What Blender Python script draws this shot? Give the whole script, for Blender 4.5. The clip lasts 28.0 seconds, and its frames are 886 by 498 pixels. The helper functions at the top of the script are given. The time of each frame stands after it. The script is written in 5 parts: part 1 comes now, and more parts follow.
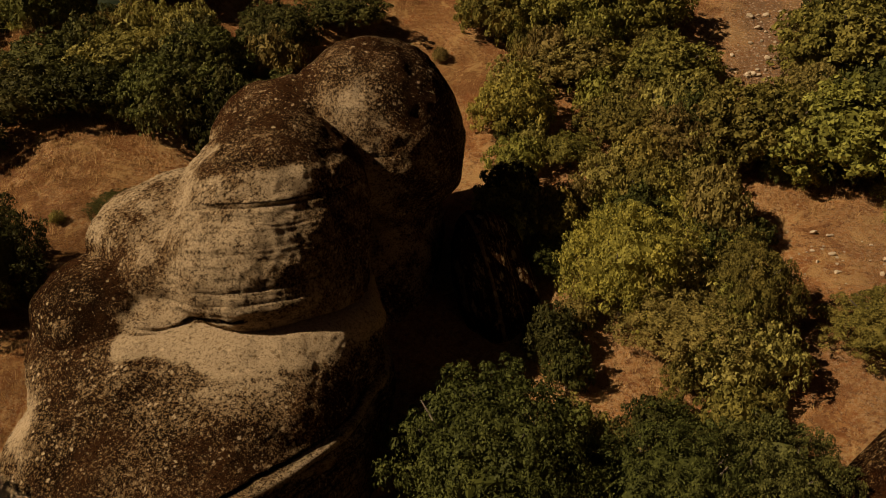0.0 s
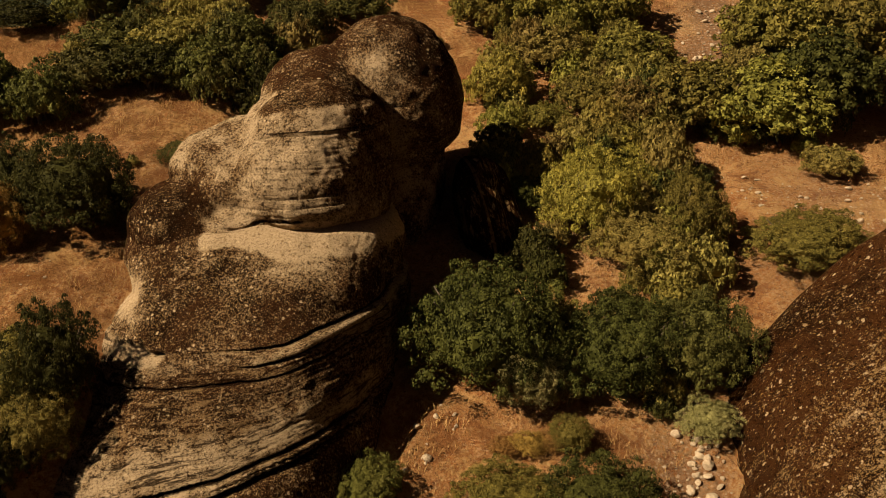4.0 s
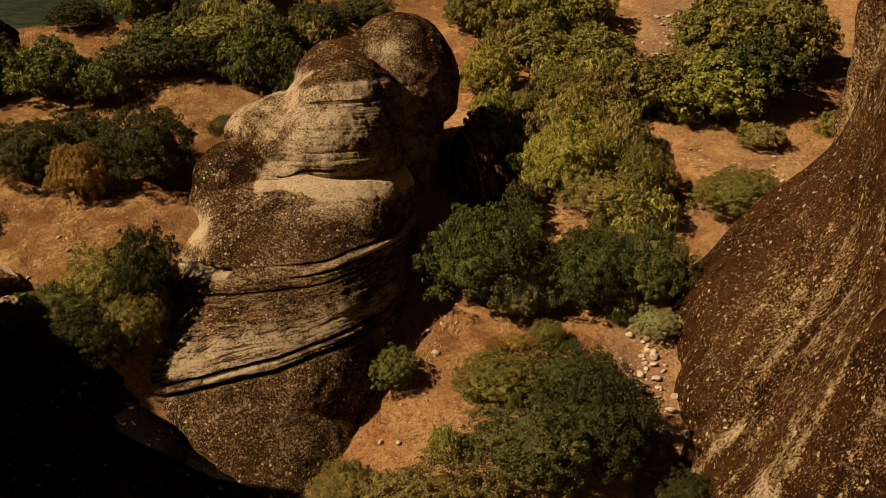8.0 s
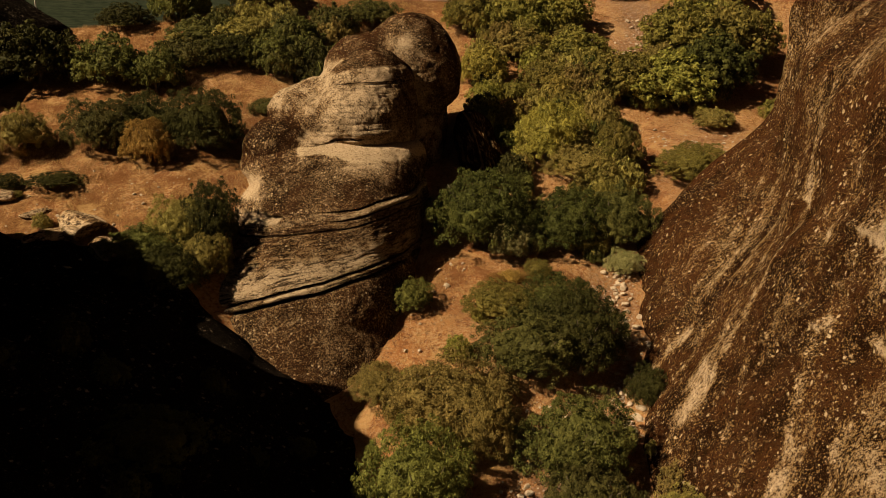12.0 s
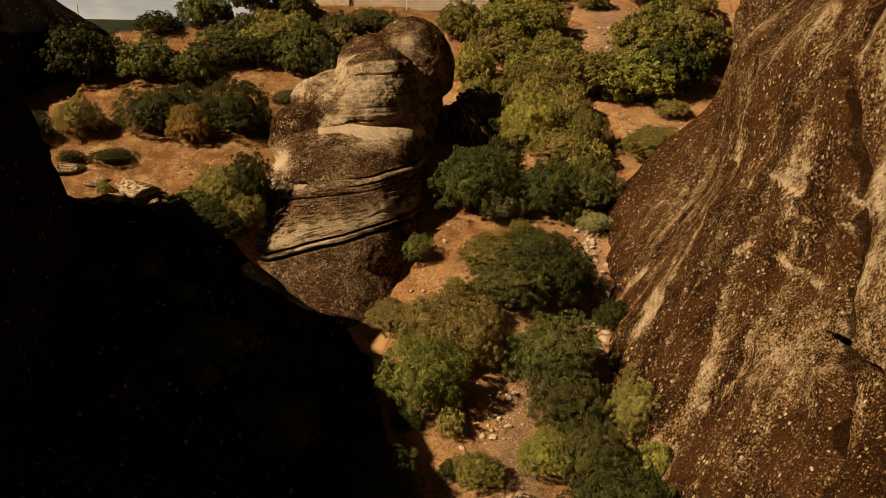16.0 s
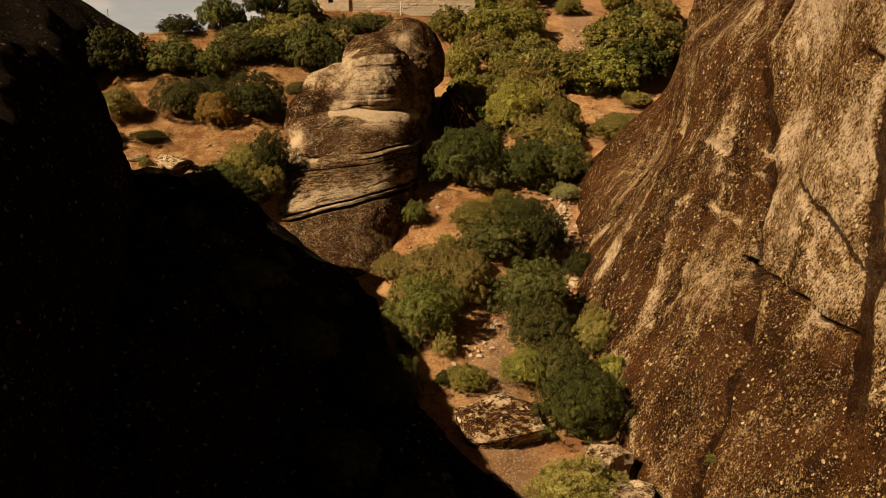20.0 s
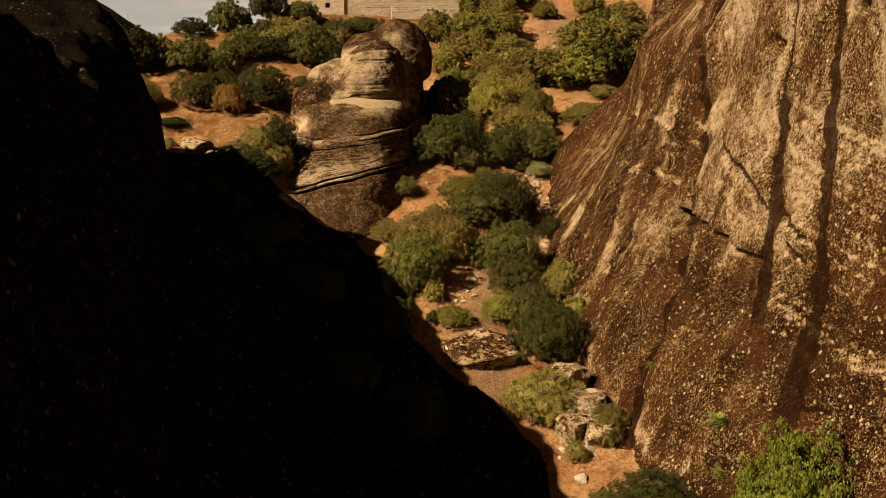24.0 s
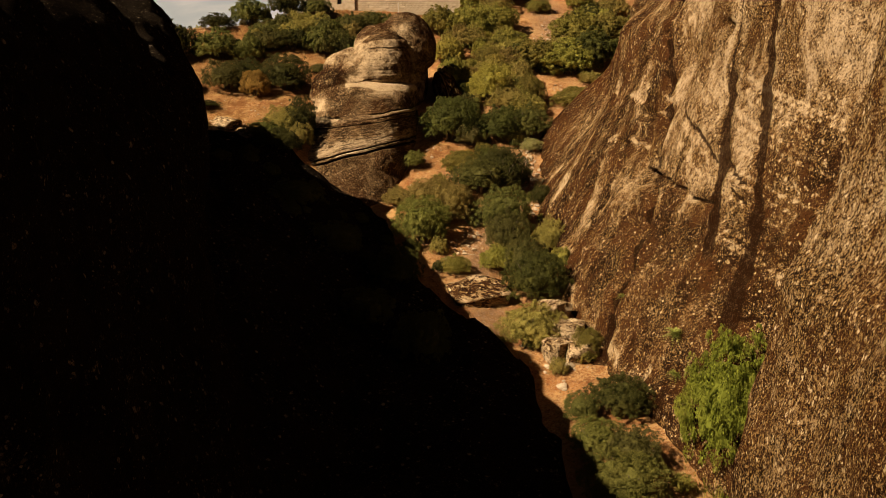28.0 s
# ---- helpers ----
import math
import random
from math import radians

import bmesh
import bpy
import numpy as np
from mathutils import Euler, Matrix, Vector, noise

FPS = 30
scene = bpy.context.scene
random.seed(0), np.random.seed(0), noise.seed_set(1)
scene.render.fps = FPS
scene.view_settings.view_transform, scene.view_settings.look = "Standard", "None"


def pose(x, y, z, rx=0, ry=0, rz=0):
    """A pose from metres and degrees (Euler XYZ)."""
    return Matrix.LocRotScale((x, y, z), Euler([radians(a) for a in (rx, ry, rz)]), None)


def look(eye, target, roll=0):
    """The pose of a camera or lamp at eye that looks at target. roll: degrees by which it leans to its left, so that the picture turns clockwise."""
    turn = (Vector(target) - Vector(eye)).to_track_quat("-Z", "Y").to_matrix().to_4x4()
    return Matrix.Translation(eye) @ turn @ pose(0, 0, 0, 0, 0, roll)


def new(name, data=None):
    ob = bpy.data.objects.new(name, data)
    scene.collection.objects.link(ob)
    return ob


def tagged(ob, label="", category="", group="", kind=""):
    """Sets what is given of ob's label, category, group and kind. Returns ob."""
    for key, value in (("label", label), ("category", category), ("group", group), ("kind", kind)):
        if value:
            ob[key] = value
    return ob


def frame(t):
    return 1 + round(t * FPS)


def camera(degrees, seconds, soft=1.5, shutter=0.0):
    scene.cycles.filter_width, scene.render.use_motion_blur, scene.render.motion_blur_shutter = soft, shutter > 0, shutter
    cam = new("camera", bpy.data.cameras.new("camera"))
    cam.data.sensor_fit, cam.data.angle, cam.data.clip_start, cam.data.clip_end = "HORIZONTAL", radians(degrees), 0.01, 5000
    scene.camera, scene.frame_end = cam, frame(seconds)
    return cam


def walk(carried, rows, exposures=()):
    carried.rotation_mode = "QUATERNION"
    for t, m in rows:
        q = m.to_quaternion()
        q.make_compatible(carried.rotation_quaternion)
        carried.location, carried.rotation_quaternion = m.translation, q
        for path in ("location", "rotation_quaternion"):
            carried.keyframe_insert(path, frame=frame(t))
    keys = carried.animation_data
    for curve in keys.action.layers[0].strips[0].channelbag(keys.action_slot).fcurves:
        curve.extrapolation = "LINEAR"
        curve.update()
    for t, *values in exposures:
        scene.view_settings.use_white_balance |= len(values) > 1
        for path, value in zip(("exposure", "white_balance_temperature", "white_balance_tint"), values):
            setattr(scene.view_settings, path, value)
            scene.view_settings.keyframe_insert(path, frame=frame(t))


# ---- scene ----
# The camera: seconds, eye (metres), pitch, roll, yaw (degrees).
cam = camera(54, 28.0, soft=0.5)
PATH = [
    (0, -0.003, 0.002, 0.001, -18.628, -0.572, 6.914),
    (0.5, -0.134, -1.439, -0.186, -18.541, -0.361, 6.607),
    (1, -0.2, -2.95, -0.395, -18.408, -0.261, 6.382),
    (1.5, -0.215, -4.521, -0.623, -18.234, -0.249, 6.226),
    (2, -0.209, -6.132, -0.862, -18.024, -0.273, 6.102),
    (2.5, -0.207, -7.764, -1.103, -17.799, -0.285, 5.968),
    (3, -0.217, -9.411, -1.336, -17.591, -0.269, 5.792),
    (3.5, -0.219, -11.078, -1.56, -17.404, -0.254, 5.593),
    (4, -0.185, -12.774, -1.782, -17.198, -0.281, 5.437),
    (4.5, -0.127, -14.496, -1.99, -16.979, -0.332, 5.332),
    (5, -0.085, -16.231, -2.165, -16.789, -0.347, 5.226),
    (5.5, -0.102, -17.963, -2.292, -16.664, -0.284, 5.061),
    (6, -0.191, -19.681, -2.388, -16.59, -0.174, 4.828),
    (6.5, -0.322, -21.384, -2.492, -16.496, -0.105, 4.576),
    (7, -0.452, -23.087, -2.627, -16.353, -0.061, 4.343),
    (7.5, -0.548, -24.815, -2.78, -16.188, 0.006, 4.154),
    (8, -0.605, -26.591, -2.918, -16.049, 0.063, 4.037),
    (8.5, -0.669, -28.403, -3.028, -15.955, 0.082, 3.959),
    (9, -0.832, -30.195, -3.145, -15.869, 0.117, 3.792),
    (9.5, -1.116, -31.94, -3.303, -15.747, 0.203, 3.488),
    (10, -1.402, -33.701, -3.494, -15.589, 0.269, 3.208),
    (10.5, -1.582, -35.537, -3.683, -15.427, 0.261, 3.085),
    (11, -1.715, -37.408, -3.846, -15.29, 0.249, 3.015),
    (11.5, -1.891, -39.224, -3.99, -15.184, 0.304, 2.847),
    (12, -2.091, -40.938, -4.149, -15.079, 0.366, 2.613),
    (12.5, -2.222, -42.601, -4.36, -14.937, 0.347, 2.443),
    (13, -2.221, -44.35, -4.627, -14.747, 0.255, 2.405),
    (13.5, -2.13, -46.231, -4.93, -14.53, 0.156, 2.444),
    (14, -2.058, -48.188, -5.24, -14.319, 0.119, 2.444),
    (14.5, -2.101, -50.133, -5.531, -14.139, 0.177, 2.311),
    (15, -2.272, -52.005, -5.793, -13.982, 0.282, 2.066),
    (15.5, -2.476, -53.818, -6.03, -13.819, 0.331, 1.842),
    (16, -2.647, -55.626, -6.231, -13.676, 0.328, 1.673),
    (16.5, -2.761, -57.471, -6.393, -13.584, 0.317, 1.535),
    (17, -2.81, -59.341, -6.557, -13.508, 0.283, 1.432),
    (17.5, -2.813, -61.204, -6.769, -13.398, 0.219, 1.364),
    (18, -2.811, -63.052, -7.046, -13.251, 0.192, 1.288),
    (18.5, -2.834, -64.89, -7.377, -13.093, 0.247, 1.167),
    (19, -2.872, -66.729, -7.735, -12.94, 0.317, 1.025),
    (19.5, -2.898, -68.579, -8.096, -12.8, 0.332, 0.903),
    (20, -2.907, -70.449, -8.451, -12.671, 0.315, 0.802),
    (20.5, -2.906, -72.337, -8.796, -12.552, 0.315, 0.702),
    (21, -2.9, -74.222, -9.123, -12.448, 0.314, 0.592),
    (21.5, -2.887, -76.079, -9.425, -12.355, 0.289, 0.476),
    (22, -2.858, -77.903, -9.707, -12.253, 0.261, 0.368),
    (22.5, -2.826, -79.702, -9.97, -12.141, 0.242, 0.271),
    (23, -2.809, -81.492, -10.206, -12.037, 0.227, 0.178),
    (23.5, -2.825, -83.291, -10.414, -11.96, 0.204, 0.076),
    (24, -2.87, -85.104, -10.604, -11.912, 0.169, -0.046),
    (24.5, -2.91, -86.92, -10.813, -11.862, 0.138, -0.179),
    (25, -2.904, -88.715, -11.085, -11.754, 0.125, -0.275),
    (25.5, -2.863, -90.498, -11.428, -11.628, 0.102, -0.293),
    (26, -2.839, -92.3, -11.785, -11.578, 0.065, -0.239),
    (26.5, -2.854, -94.122, -12.115, -11.6, 0.017, -0.138),
    (27, -2.891, -95.951, -12.413, -11.639, -0.018, -0.034),
    (27.5, -2.933, -97.788, -12.69, -11.668, -0.024, 0.048),
    (28, -2.961, -99.639, -12.944, -11.71, -0.06, 0.141),
]


def eye_pose(x, y, z, pitch, roll, yaw):
    return pose(x, y, z) @ pose(0, 0, 0, 0, 0, yaw) @ pose(0, 0, 0, 90 + pitch) @ pose(0, 0, 0, 0, 0, roll)


EXPOSURES = [(0, 0.0, 7300, 12), (1.0, 0.5, 7300, 12), (2, 0.58, 7300, 12), (12, 0.55, 7300, 12), (19, 0.72, 7300, 12), (25, 0.86, 7300, 12), (28, 0.9, 7300, 12)]
walk(cam, [(t, eye_pose(*rest)) for t, *rest in PATH], EXPOSURES)

# ---- world, sun ----
SUN_FROM = Vector((-0.90, -0.436, 0.89)).normalized()
world = bpy.data.worlds.new("sky")
scene.world = world
world.use_nodes = True
wn = world.node_tree.nodes
sky = wn.new("ShaderNodeTexSky")
sky.sky_type, sky.sun_disc = "NISHITA", False
sky.sun_elevation = math.asin(SUN_FROM.z)
sky.sun_rotation = math.atan2(SUN_FROM.x, SUN_FROM.y)
sky.air_density, sky.dust_density, sky.ozone_density = 0.04, 0.06, 1.0
world.node_tree.links.new(sky.outputs[0], wn["Background"].inputs[0])
wn["Background"].inputs[1].default_value = 0.05
sun = new("sun", bpy.data.lights.new("sun", "SUN"))
sun.data.energy, sun.data.angle, sun.data.color = 5.0, radians(0.5), (1.0, 0.86, 0.66)
sun.matrix_world = look(SUN_FROM * 300, (0, 0, 0))
tagged(sun, kind="structure")

# ---- shapes of the land ----
def vnoise(x, y, z, seed=0):
    """Smooth value noise between -1 and 1 on arrays of places."""
    x, y, z = (np.asarray(v, float) for v in np.broadcast_arrays(x, y, z))
    ix, iy, iz = (np.floor(v).astype(np.int64) for v in (x, y, z))
    fx, fy, fz = x - ix, y - iy, z - iz
    fx, fy, fz = (f * f * f * (f * (f * 6 - 15) + 10) for f in (fx, fy, fz))

    def corner(a, b, c):
        h = (ix + a) * 374761 + (iy + b) * 668265 + (iz + c) * 914741 + seed * 127412
        h = ((h ^ (h >> 7)) & 0x7FFFFFFF) * 1274126
        h = h ^ (h >> 11)
        return (h & 0xFFFF) / 32767.5 - 1

    out = 0
    for a in (0, 1):
        for b in (0, 1):
            for c in (0, 1):
                out = out + corner(a, b, c) * (fx if a else 1 - fx) * (fy if b else 1 - fy) * (fz if c else 1 - fz)
    return out


def fbm(x, y, z, size, octaves=4, seed=0, gain=0.5):
    out, amp = 0, 1.0
    for n in range(octaves):
        k = 2.03 ** n / size
        out, amp = out + amp * vnoise(x * k + 17 * n, y * k - 9 * n, z * k + 5 * n, seed + n), amp * gain
    return out


def ramp(v, a, b):
    """0 before a, 1 after b, smooth between."""
    t = np.clip((np.asarray(v, float) - a) / (b - a), 0, 1)
    return t * t * (3 - 2 * t)


def bell(v, mid, half):
    return np.exp(-(((np.asarray(v, float) - mid) / half) ** 2))


RISE_Y = (-4000, -400, -120, -60, -26, -16, -3, 7, 14.5, 20, 29, 40, 52, 59, 69, 76, 84, 100, 130, 200, 400, 4000)
RISE_Z = (-90, -80, -64, -53, -42.5, -40.5, -37, -33.7, -31, -28.6, -24.6, -20.2, -15.4, -12.8, -7.6, -3.6, -1.8, -1, -4, -30, -55, -60)


def ground_z(x, y, rough=True):
    """Height of the slope at places x, y."""
    x, y = (np.asarray(v, float) for v in np.broadcast_arrays(x, y))
    z = sum(np.interp(y + d, RISE_Y, RISE_Z) for d in (-4, -2, 0, 2, 4)) / 5
    z = z + 5.3 * ramp(-x, 8, 28)
    z = z + 6.0 * ramp(-x, 10, 34) * (1 - ramp(y, 2, 22))
    crest = -6.2 + 4.3 * ramp(x, -47, -22)
    z = np.where(y > 40, np.minimum(z, crest) * ramp(y, 40, 58) + z * (1 - ramp(y, 40, 58)), z)
    z = z - 0.16 * np.maximum(y - 72, 0) * ramp(-x, 30, 46) * (1 - ramp(y, 150, 400))
    z = z - 0.17 * np.maximum(x - 22, 0) * ramp(y, 50, 62) * (1 - ramp(x, 40, 100))
    z = z + (6.5 + 5 * ramp(x, 12, 30)) * ramp(x, -6, 4) * ramp(y, 82, 98) * (1 - ramp(y, 120, 180))
    z = z - 2.6 * np.exp(-((x + 15.5) / 8.5) ** 2 - ((y - 15.5) / 8) ** 2)
    z = z - 1.0 * bell(x, 6.5 + 0.05 * y, 4.5) * (1 - ramp(y, 22, 36))
    far = np.hypot(x, y)
    z = z + ramp(far, 700, 1900) * (1 - ramp(far, 2600, 3800)) * (86 + 40 * fbm(x, y, 0, 700, 3, 5)) * ramp(y, 0, 500)
    if rough:
        near = 1 - ramp(far, 150, 400)
        z = z + near * (0.35 * fbm(x, y, 0, 9, 3, 3) + 0.10 * fbm(x, y, 0, 1.7, 2, 8))
    return z


def spread(lo, hi, step, far, grow=1.35):
    """Even steps from lo to hi, then ever longer ones out to far on both sides."""
    mid = list(np.arange(lo, hi + step / 2, step))
    left, right, d = [], [], step
    while mid[0] - sum(left) > -far:
        d *= grow
        left.append(d)
    d = step
    while mid[-1] + sum(right) < far:
        d *= grow
        right.append(d)
    return np.array(list(mid[0] - np.cumsum(left)[::-1]) + mid + list(mid[-1] + np.cumsum(right)))


def link_mesh(name, verts, faces, material, parent=None, label="", attrs=(), smooth=True):
    me = bpy.data.meshes.new(name)
    verts = np.asarray(verts, np.float32)
    me.from_pydata(verts.tolist(), [], [tuple(int(i) for i in f) for f in faces])
    for key, values in attrs:
        layer = me.attributes.new(key, "FLOAT", "POINT")
        layer.data.foreach_set("value", np.asarray(values, np.float32).ravel())
    me.materials.append(material)
    if smooth:
        me.polygons.foreach_set("use_smooth", np.ones(len(me.polygons), bool))
    me.update()
    ob = new(name, me)
    if parent is not None:
        ob.parent = parent
        ob.matrix_parent_inverse = parent.matrix_basis.inverted()
    return tagged(ob, label)


def part(name, bm, material, parent, label=""):
    me = bpy.data.meshes.new(name)
    bm.to_mesh(me)
    bm.free()
    me.materials.append(material)
    ob = new(name, me)
    ob.parent = parent
    return tagged(ob, label)


def grid_faces(rows, cols, wrap=False):
    i, j = np.meshgrid(np.arange(rows - 1), np.arange(cols if wrap else cols - 1), indexing="ij")
    k = (j + 1) % cols
    return np.stack([i * cols + j, i * cols + k, (i + 1) * cols + k, (i + 1) * cols + j], -1).reshape(-1, 4)

# ---- materials ----
def material(name):
    m = bpy.data.materials.new(name)
    m.use_nodes = True
    nodes, links = m.node_tree.nodes, m.node_tree.links
    return m, nodes, links, nodes["Principled BSDF"]


def mix(nodes, links, a, b, fac):
    """A colour between a and b; each may be a socket or a colour, fac a socket or a number."""
    n = nodes.new("ShaderNodeMix")
    n.data_type = "RGBA"
    for socket, value in ((n.inputs[0], fac), (n.inputs[6], a), (n.inputs[7], b)):
        if isinstance(value, bpy.types.NodeSocket):
            links.new(value, socket)
        else:
            socket.default_value = value if isinstance(value, float) else (*value, 1)
    return n.outputs[2]


def stretch(nodes, links, value, a, b, lo=0.0, hi=1.0):
    n = nodes.new("ShaderNodeMapRange")
    n.interpolation_type = "SMOOTHSTEP"
    links.new(value, n.inputs[0])
    for k, v in zip((1, 2, 3, 4), (a, b, lo, hi)):
        n.inputs[k].default_value = v
    return n.outputs[0]


def math_node(nodes, links, op, a, b):
    n = nodes.new("ShaderNodeMath")
    n.operation = op
    for socket, value in zip(n.inputs, (a, b)):
        if isinstance(value, bpy.types.NodeSocket):
            links.new(value, socket)
        else:
            socket.default_value = value
    return n.outputs[0]


def place_of(nodes, links, scale=(1, 1, 1), kind="Object"):
    tc, mp = nodes.new("ShaderNodeTexCoord"), nodes.new("ShaderNodeMapping")
    links.new(tc.outputs[kind], mp.inputs[0])
    mp.inputs[3].default_value = scale
    return mp.outputs[0]


def noise_of(nodes, links, where, scale, detail=5.0, rough=0.6, distort=0.0):
    n = nodes.new("ShaderNodeTexNoise")
    links.new(where, n.inputs["Vector"])
    n.inputs["Scale"].default_value, n.inputs["Detail"].default_value = scale, detail
    n.inputs["Roughness"].default_value, n.inputs["Distortion"].default_value = rough, distort
    return n.outputs[0]


def cells_of(nodes, links, where, scale, feature="F1", rand=1.0):
    n = nodes.new("ShaderNodeTexVoronoi")
    n.feature = feature
    links.new(where, n.inputs["Vector"])
    n.inputs["Scale"].default_value, n.inputs["Randomness"].default_value = scale, rand
    return n


def bump_of(nodes, links, bsdf, height, strength, distance, normal=None):
    n = nodes.new("ShaderNodeBump")
    links.new(height, n.inputs["Height"])
    n.inputs["Strength"].default_value, n.inputs["Distance"].default_value = strength, distance
    if normal is not None:
        links.new(normal, n.inputs["Normal"])
    links.new(n.outputs[0], bsdf.inputs["Normal"])
    return n.outputs[0]


def attr_of(nodes, name):
    n = nodes.new("ShaderNodeAttribute")
    n.attribute_name = name
    return n.outputs["Fac"]


def conglomerate(name, bare, olive, lichen, deep, pebble=3.6, squash=(1, 1, 1), relief=1.0):
    """Pebbly rock: a lichened matrix set with pale pebbles of two sizes, the more the barer it is; thin beds, dark
    run-off lanes, recess shade put into the colour.
    """
    m, nodes, links, bsdf = material(name)

    def add(a, b):
        return math_node(nodes, links, "ADD", a, b)

    def times(a, b):
        return math_node(nodes, links, "MULTIPLY", a, b)

    def swing(value, amount):
        return times(math_node(nodes, links, "SUBTRACT", value, 0.5), amount)

    at = place_of(nodes, links, squash)
    warp = nodes.new("ShaderNodeTexNoise")
    links.new(at, warp.inputs["Vector"])
    warp.inputs["Scale"].default_value, warp.inputs["Detail"].default_value = 1.4 * pebble, 3.0
    shift = nodes.new("ShaderNodeVectorMath")
    shift.operation = "MULTIPLY_ADD"
    links.new(warp.outputs["Color"], shift.inputs[0])
    shift.inputs[1].default_value = (0.75 / pebble,) * 3
    links.new(at, shift.inputs[2])
    bare_f, streak_and_shade, strata = attr_of(nodes, "bare"), attr_of(nodes, "streak_and_shade"), attr_of(nodes, "strata")
    broad = noise_of(nodes, links, at, 0.22, 6, 0.62, 0.5)
    mid = noise_of(nodes, links, at, 1.1, 7, 0.72, 0.3)
    fleck = noise_of(nodes, links, at, 2.0 * pebble, 6, 0.8, 0.15)
    fine = noise_of(nodes, links, at, 5.5 * pebble, 4, 0.8)
    level = add(add(bare_f, swing(mid, 1.1)), swing(broad, 0.45))
    stone = mix(nodes, links, olive, bare, stretch(nodes, links, level, 0.40, 0.80))
    skin = mix(nodes, links, lichen, deep, stretch(nodes, links, broad, 0.40, 0.62))
    skin = mix(nodes, links, skin, tuple(0.55 * v for v in olive), stretch(nodes, links, level, 0.42, 1.0))
    skin = mix(nodes, links, skin, tuple(0.80 * v for v in bare), stretch(nodes, links, level, 0.72, 1.05))
    body = mix(nodes, links, skin, stone, stretch(nodes, links, add(fleck, swing(level, 0.30)), 0.472, 0.512, 0, 0.90))
    height = fleck
    for scale, share, strength in ((2.4 * pebble, 0.62, 0.85), (pebble, 0.42, 0.95)):
        cell = cells_of(nodes, links, shift.outputs[0], scale)
        sep = nodes.new("ShaderNodeSeparateColor")
        links.new(cell.outputs["Color"], sep.inputs[0])
        chosen = stretch(nodes, links, math_node(nodes, links, "SUBTRACT", add(times(level, share), 0.06), sep.outputs[0]), -0.03, 0.03)
        dot = times(chosen, stretch(nodes, links, add(cell.outputs["Distance"], swing(fine, 0.7)), 0.26, 0.42, 1.0, 0.0))
        tint = mix(nodes, links, tuple(0.75 * v for v in olive), tuple(min(1.25 * v, 0.66) for v in bare), sep.outputs[1])
        body = mix(nodes, links, body, tint, times(dot, strength))
        height = add(height, times(dot, 0.30))
    # Crevice shade, put into the colour as small dark spots.
    crevice_shade = noise_of(nodes, links, at, 1.5 * pebble, 6, 0.8, 0.3)
    body = mix(nodes, links, body, deep, times(stretch(nodes, links, crevice_shade, 0.538, 0.562, 0, 0.95), stretch(nodes, links, level, 0.55, 1.0, 1.0, 0.50)))
    # Thin beds follow the height that the mesh carries.
    tc, parts, join = nodes.new("ShaderNodeTexCoord"), nodes.new("ShaderNodeSeparateXYZ"), nodes.new("ShaderNodeCombineXYZ")
    links.new(tc.outputs["Object"], parts.inputs[0])
    links.new(times(parts.outputs[0], 0.55), join.inputs[0])
    links.new(times(parts.outputs[1], 0.55), join.inputs[1])
    links.new(times(attr_of(nodes, "bed"), 5.6), join.inputs[2])
    beds = noise_of(nodes, links, join.outputs[0], 1.0, 5, 0.72, 0.4)
    body = mix(nodes, links, body, deep, times(strata, stretch(nodes, links, beds, 0.53, 0.60, 0, 0.92)))
    body = mix(nodes, links, body, stone, times(strata, stretch(nodes, links, beds, 0.45, 0.38, 0, 0.7)))
    # Run-off lanes, and the shade painted into grooves, cracks and holes.
    body = mix(nodes, links, body, deep, stretch(nodes, links, add(streak_and_shade, swing(fleck, 0.9)), 0.40, 0.62, 0.0, 0.92))
    body = mix(nodes, links, body, tuple(0.5 * v for v in lichen), stretch(nodes, links, fine, 0.535, 0.61, 0, 0.85))
    body = mix(nodes, links, body, tuple(0.85 * v for v in bare), times(stretch(nodes, links, fine, 0.42, 0.35, 0, 0.75), stretch(nodes, links, level, 0.1, 0.6, 0.35, 1.0)))
    links.new(body, bsdf.inputs["Base Color"])
    bsdf.inputs["Roughness"].default_value = 0.95
    bsdf.inputs["Specular IOR Level"].default_value = 0.0
    first = bump_of(nodes, links, bsdf, mid, 0.8, 0.20 * relief)
    second = bump_of(nodes, links, bsdf, height, 1.0, 0.40 * relief / pebble, first)
    third = bump_of(nodes, links, bsdf, math_node(nodes, links, "MULTIPLY", math_node(nodes, links, "SUBTRACT", 1.0, beds), strata), 1.0, 0.30, second)
    bump_of(nodes, links, bsdf, fine, 0.9, 0.16 * relief / pebble, third)
    return m


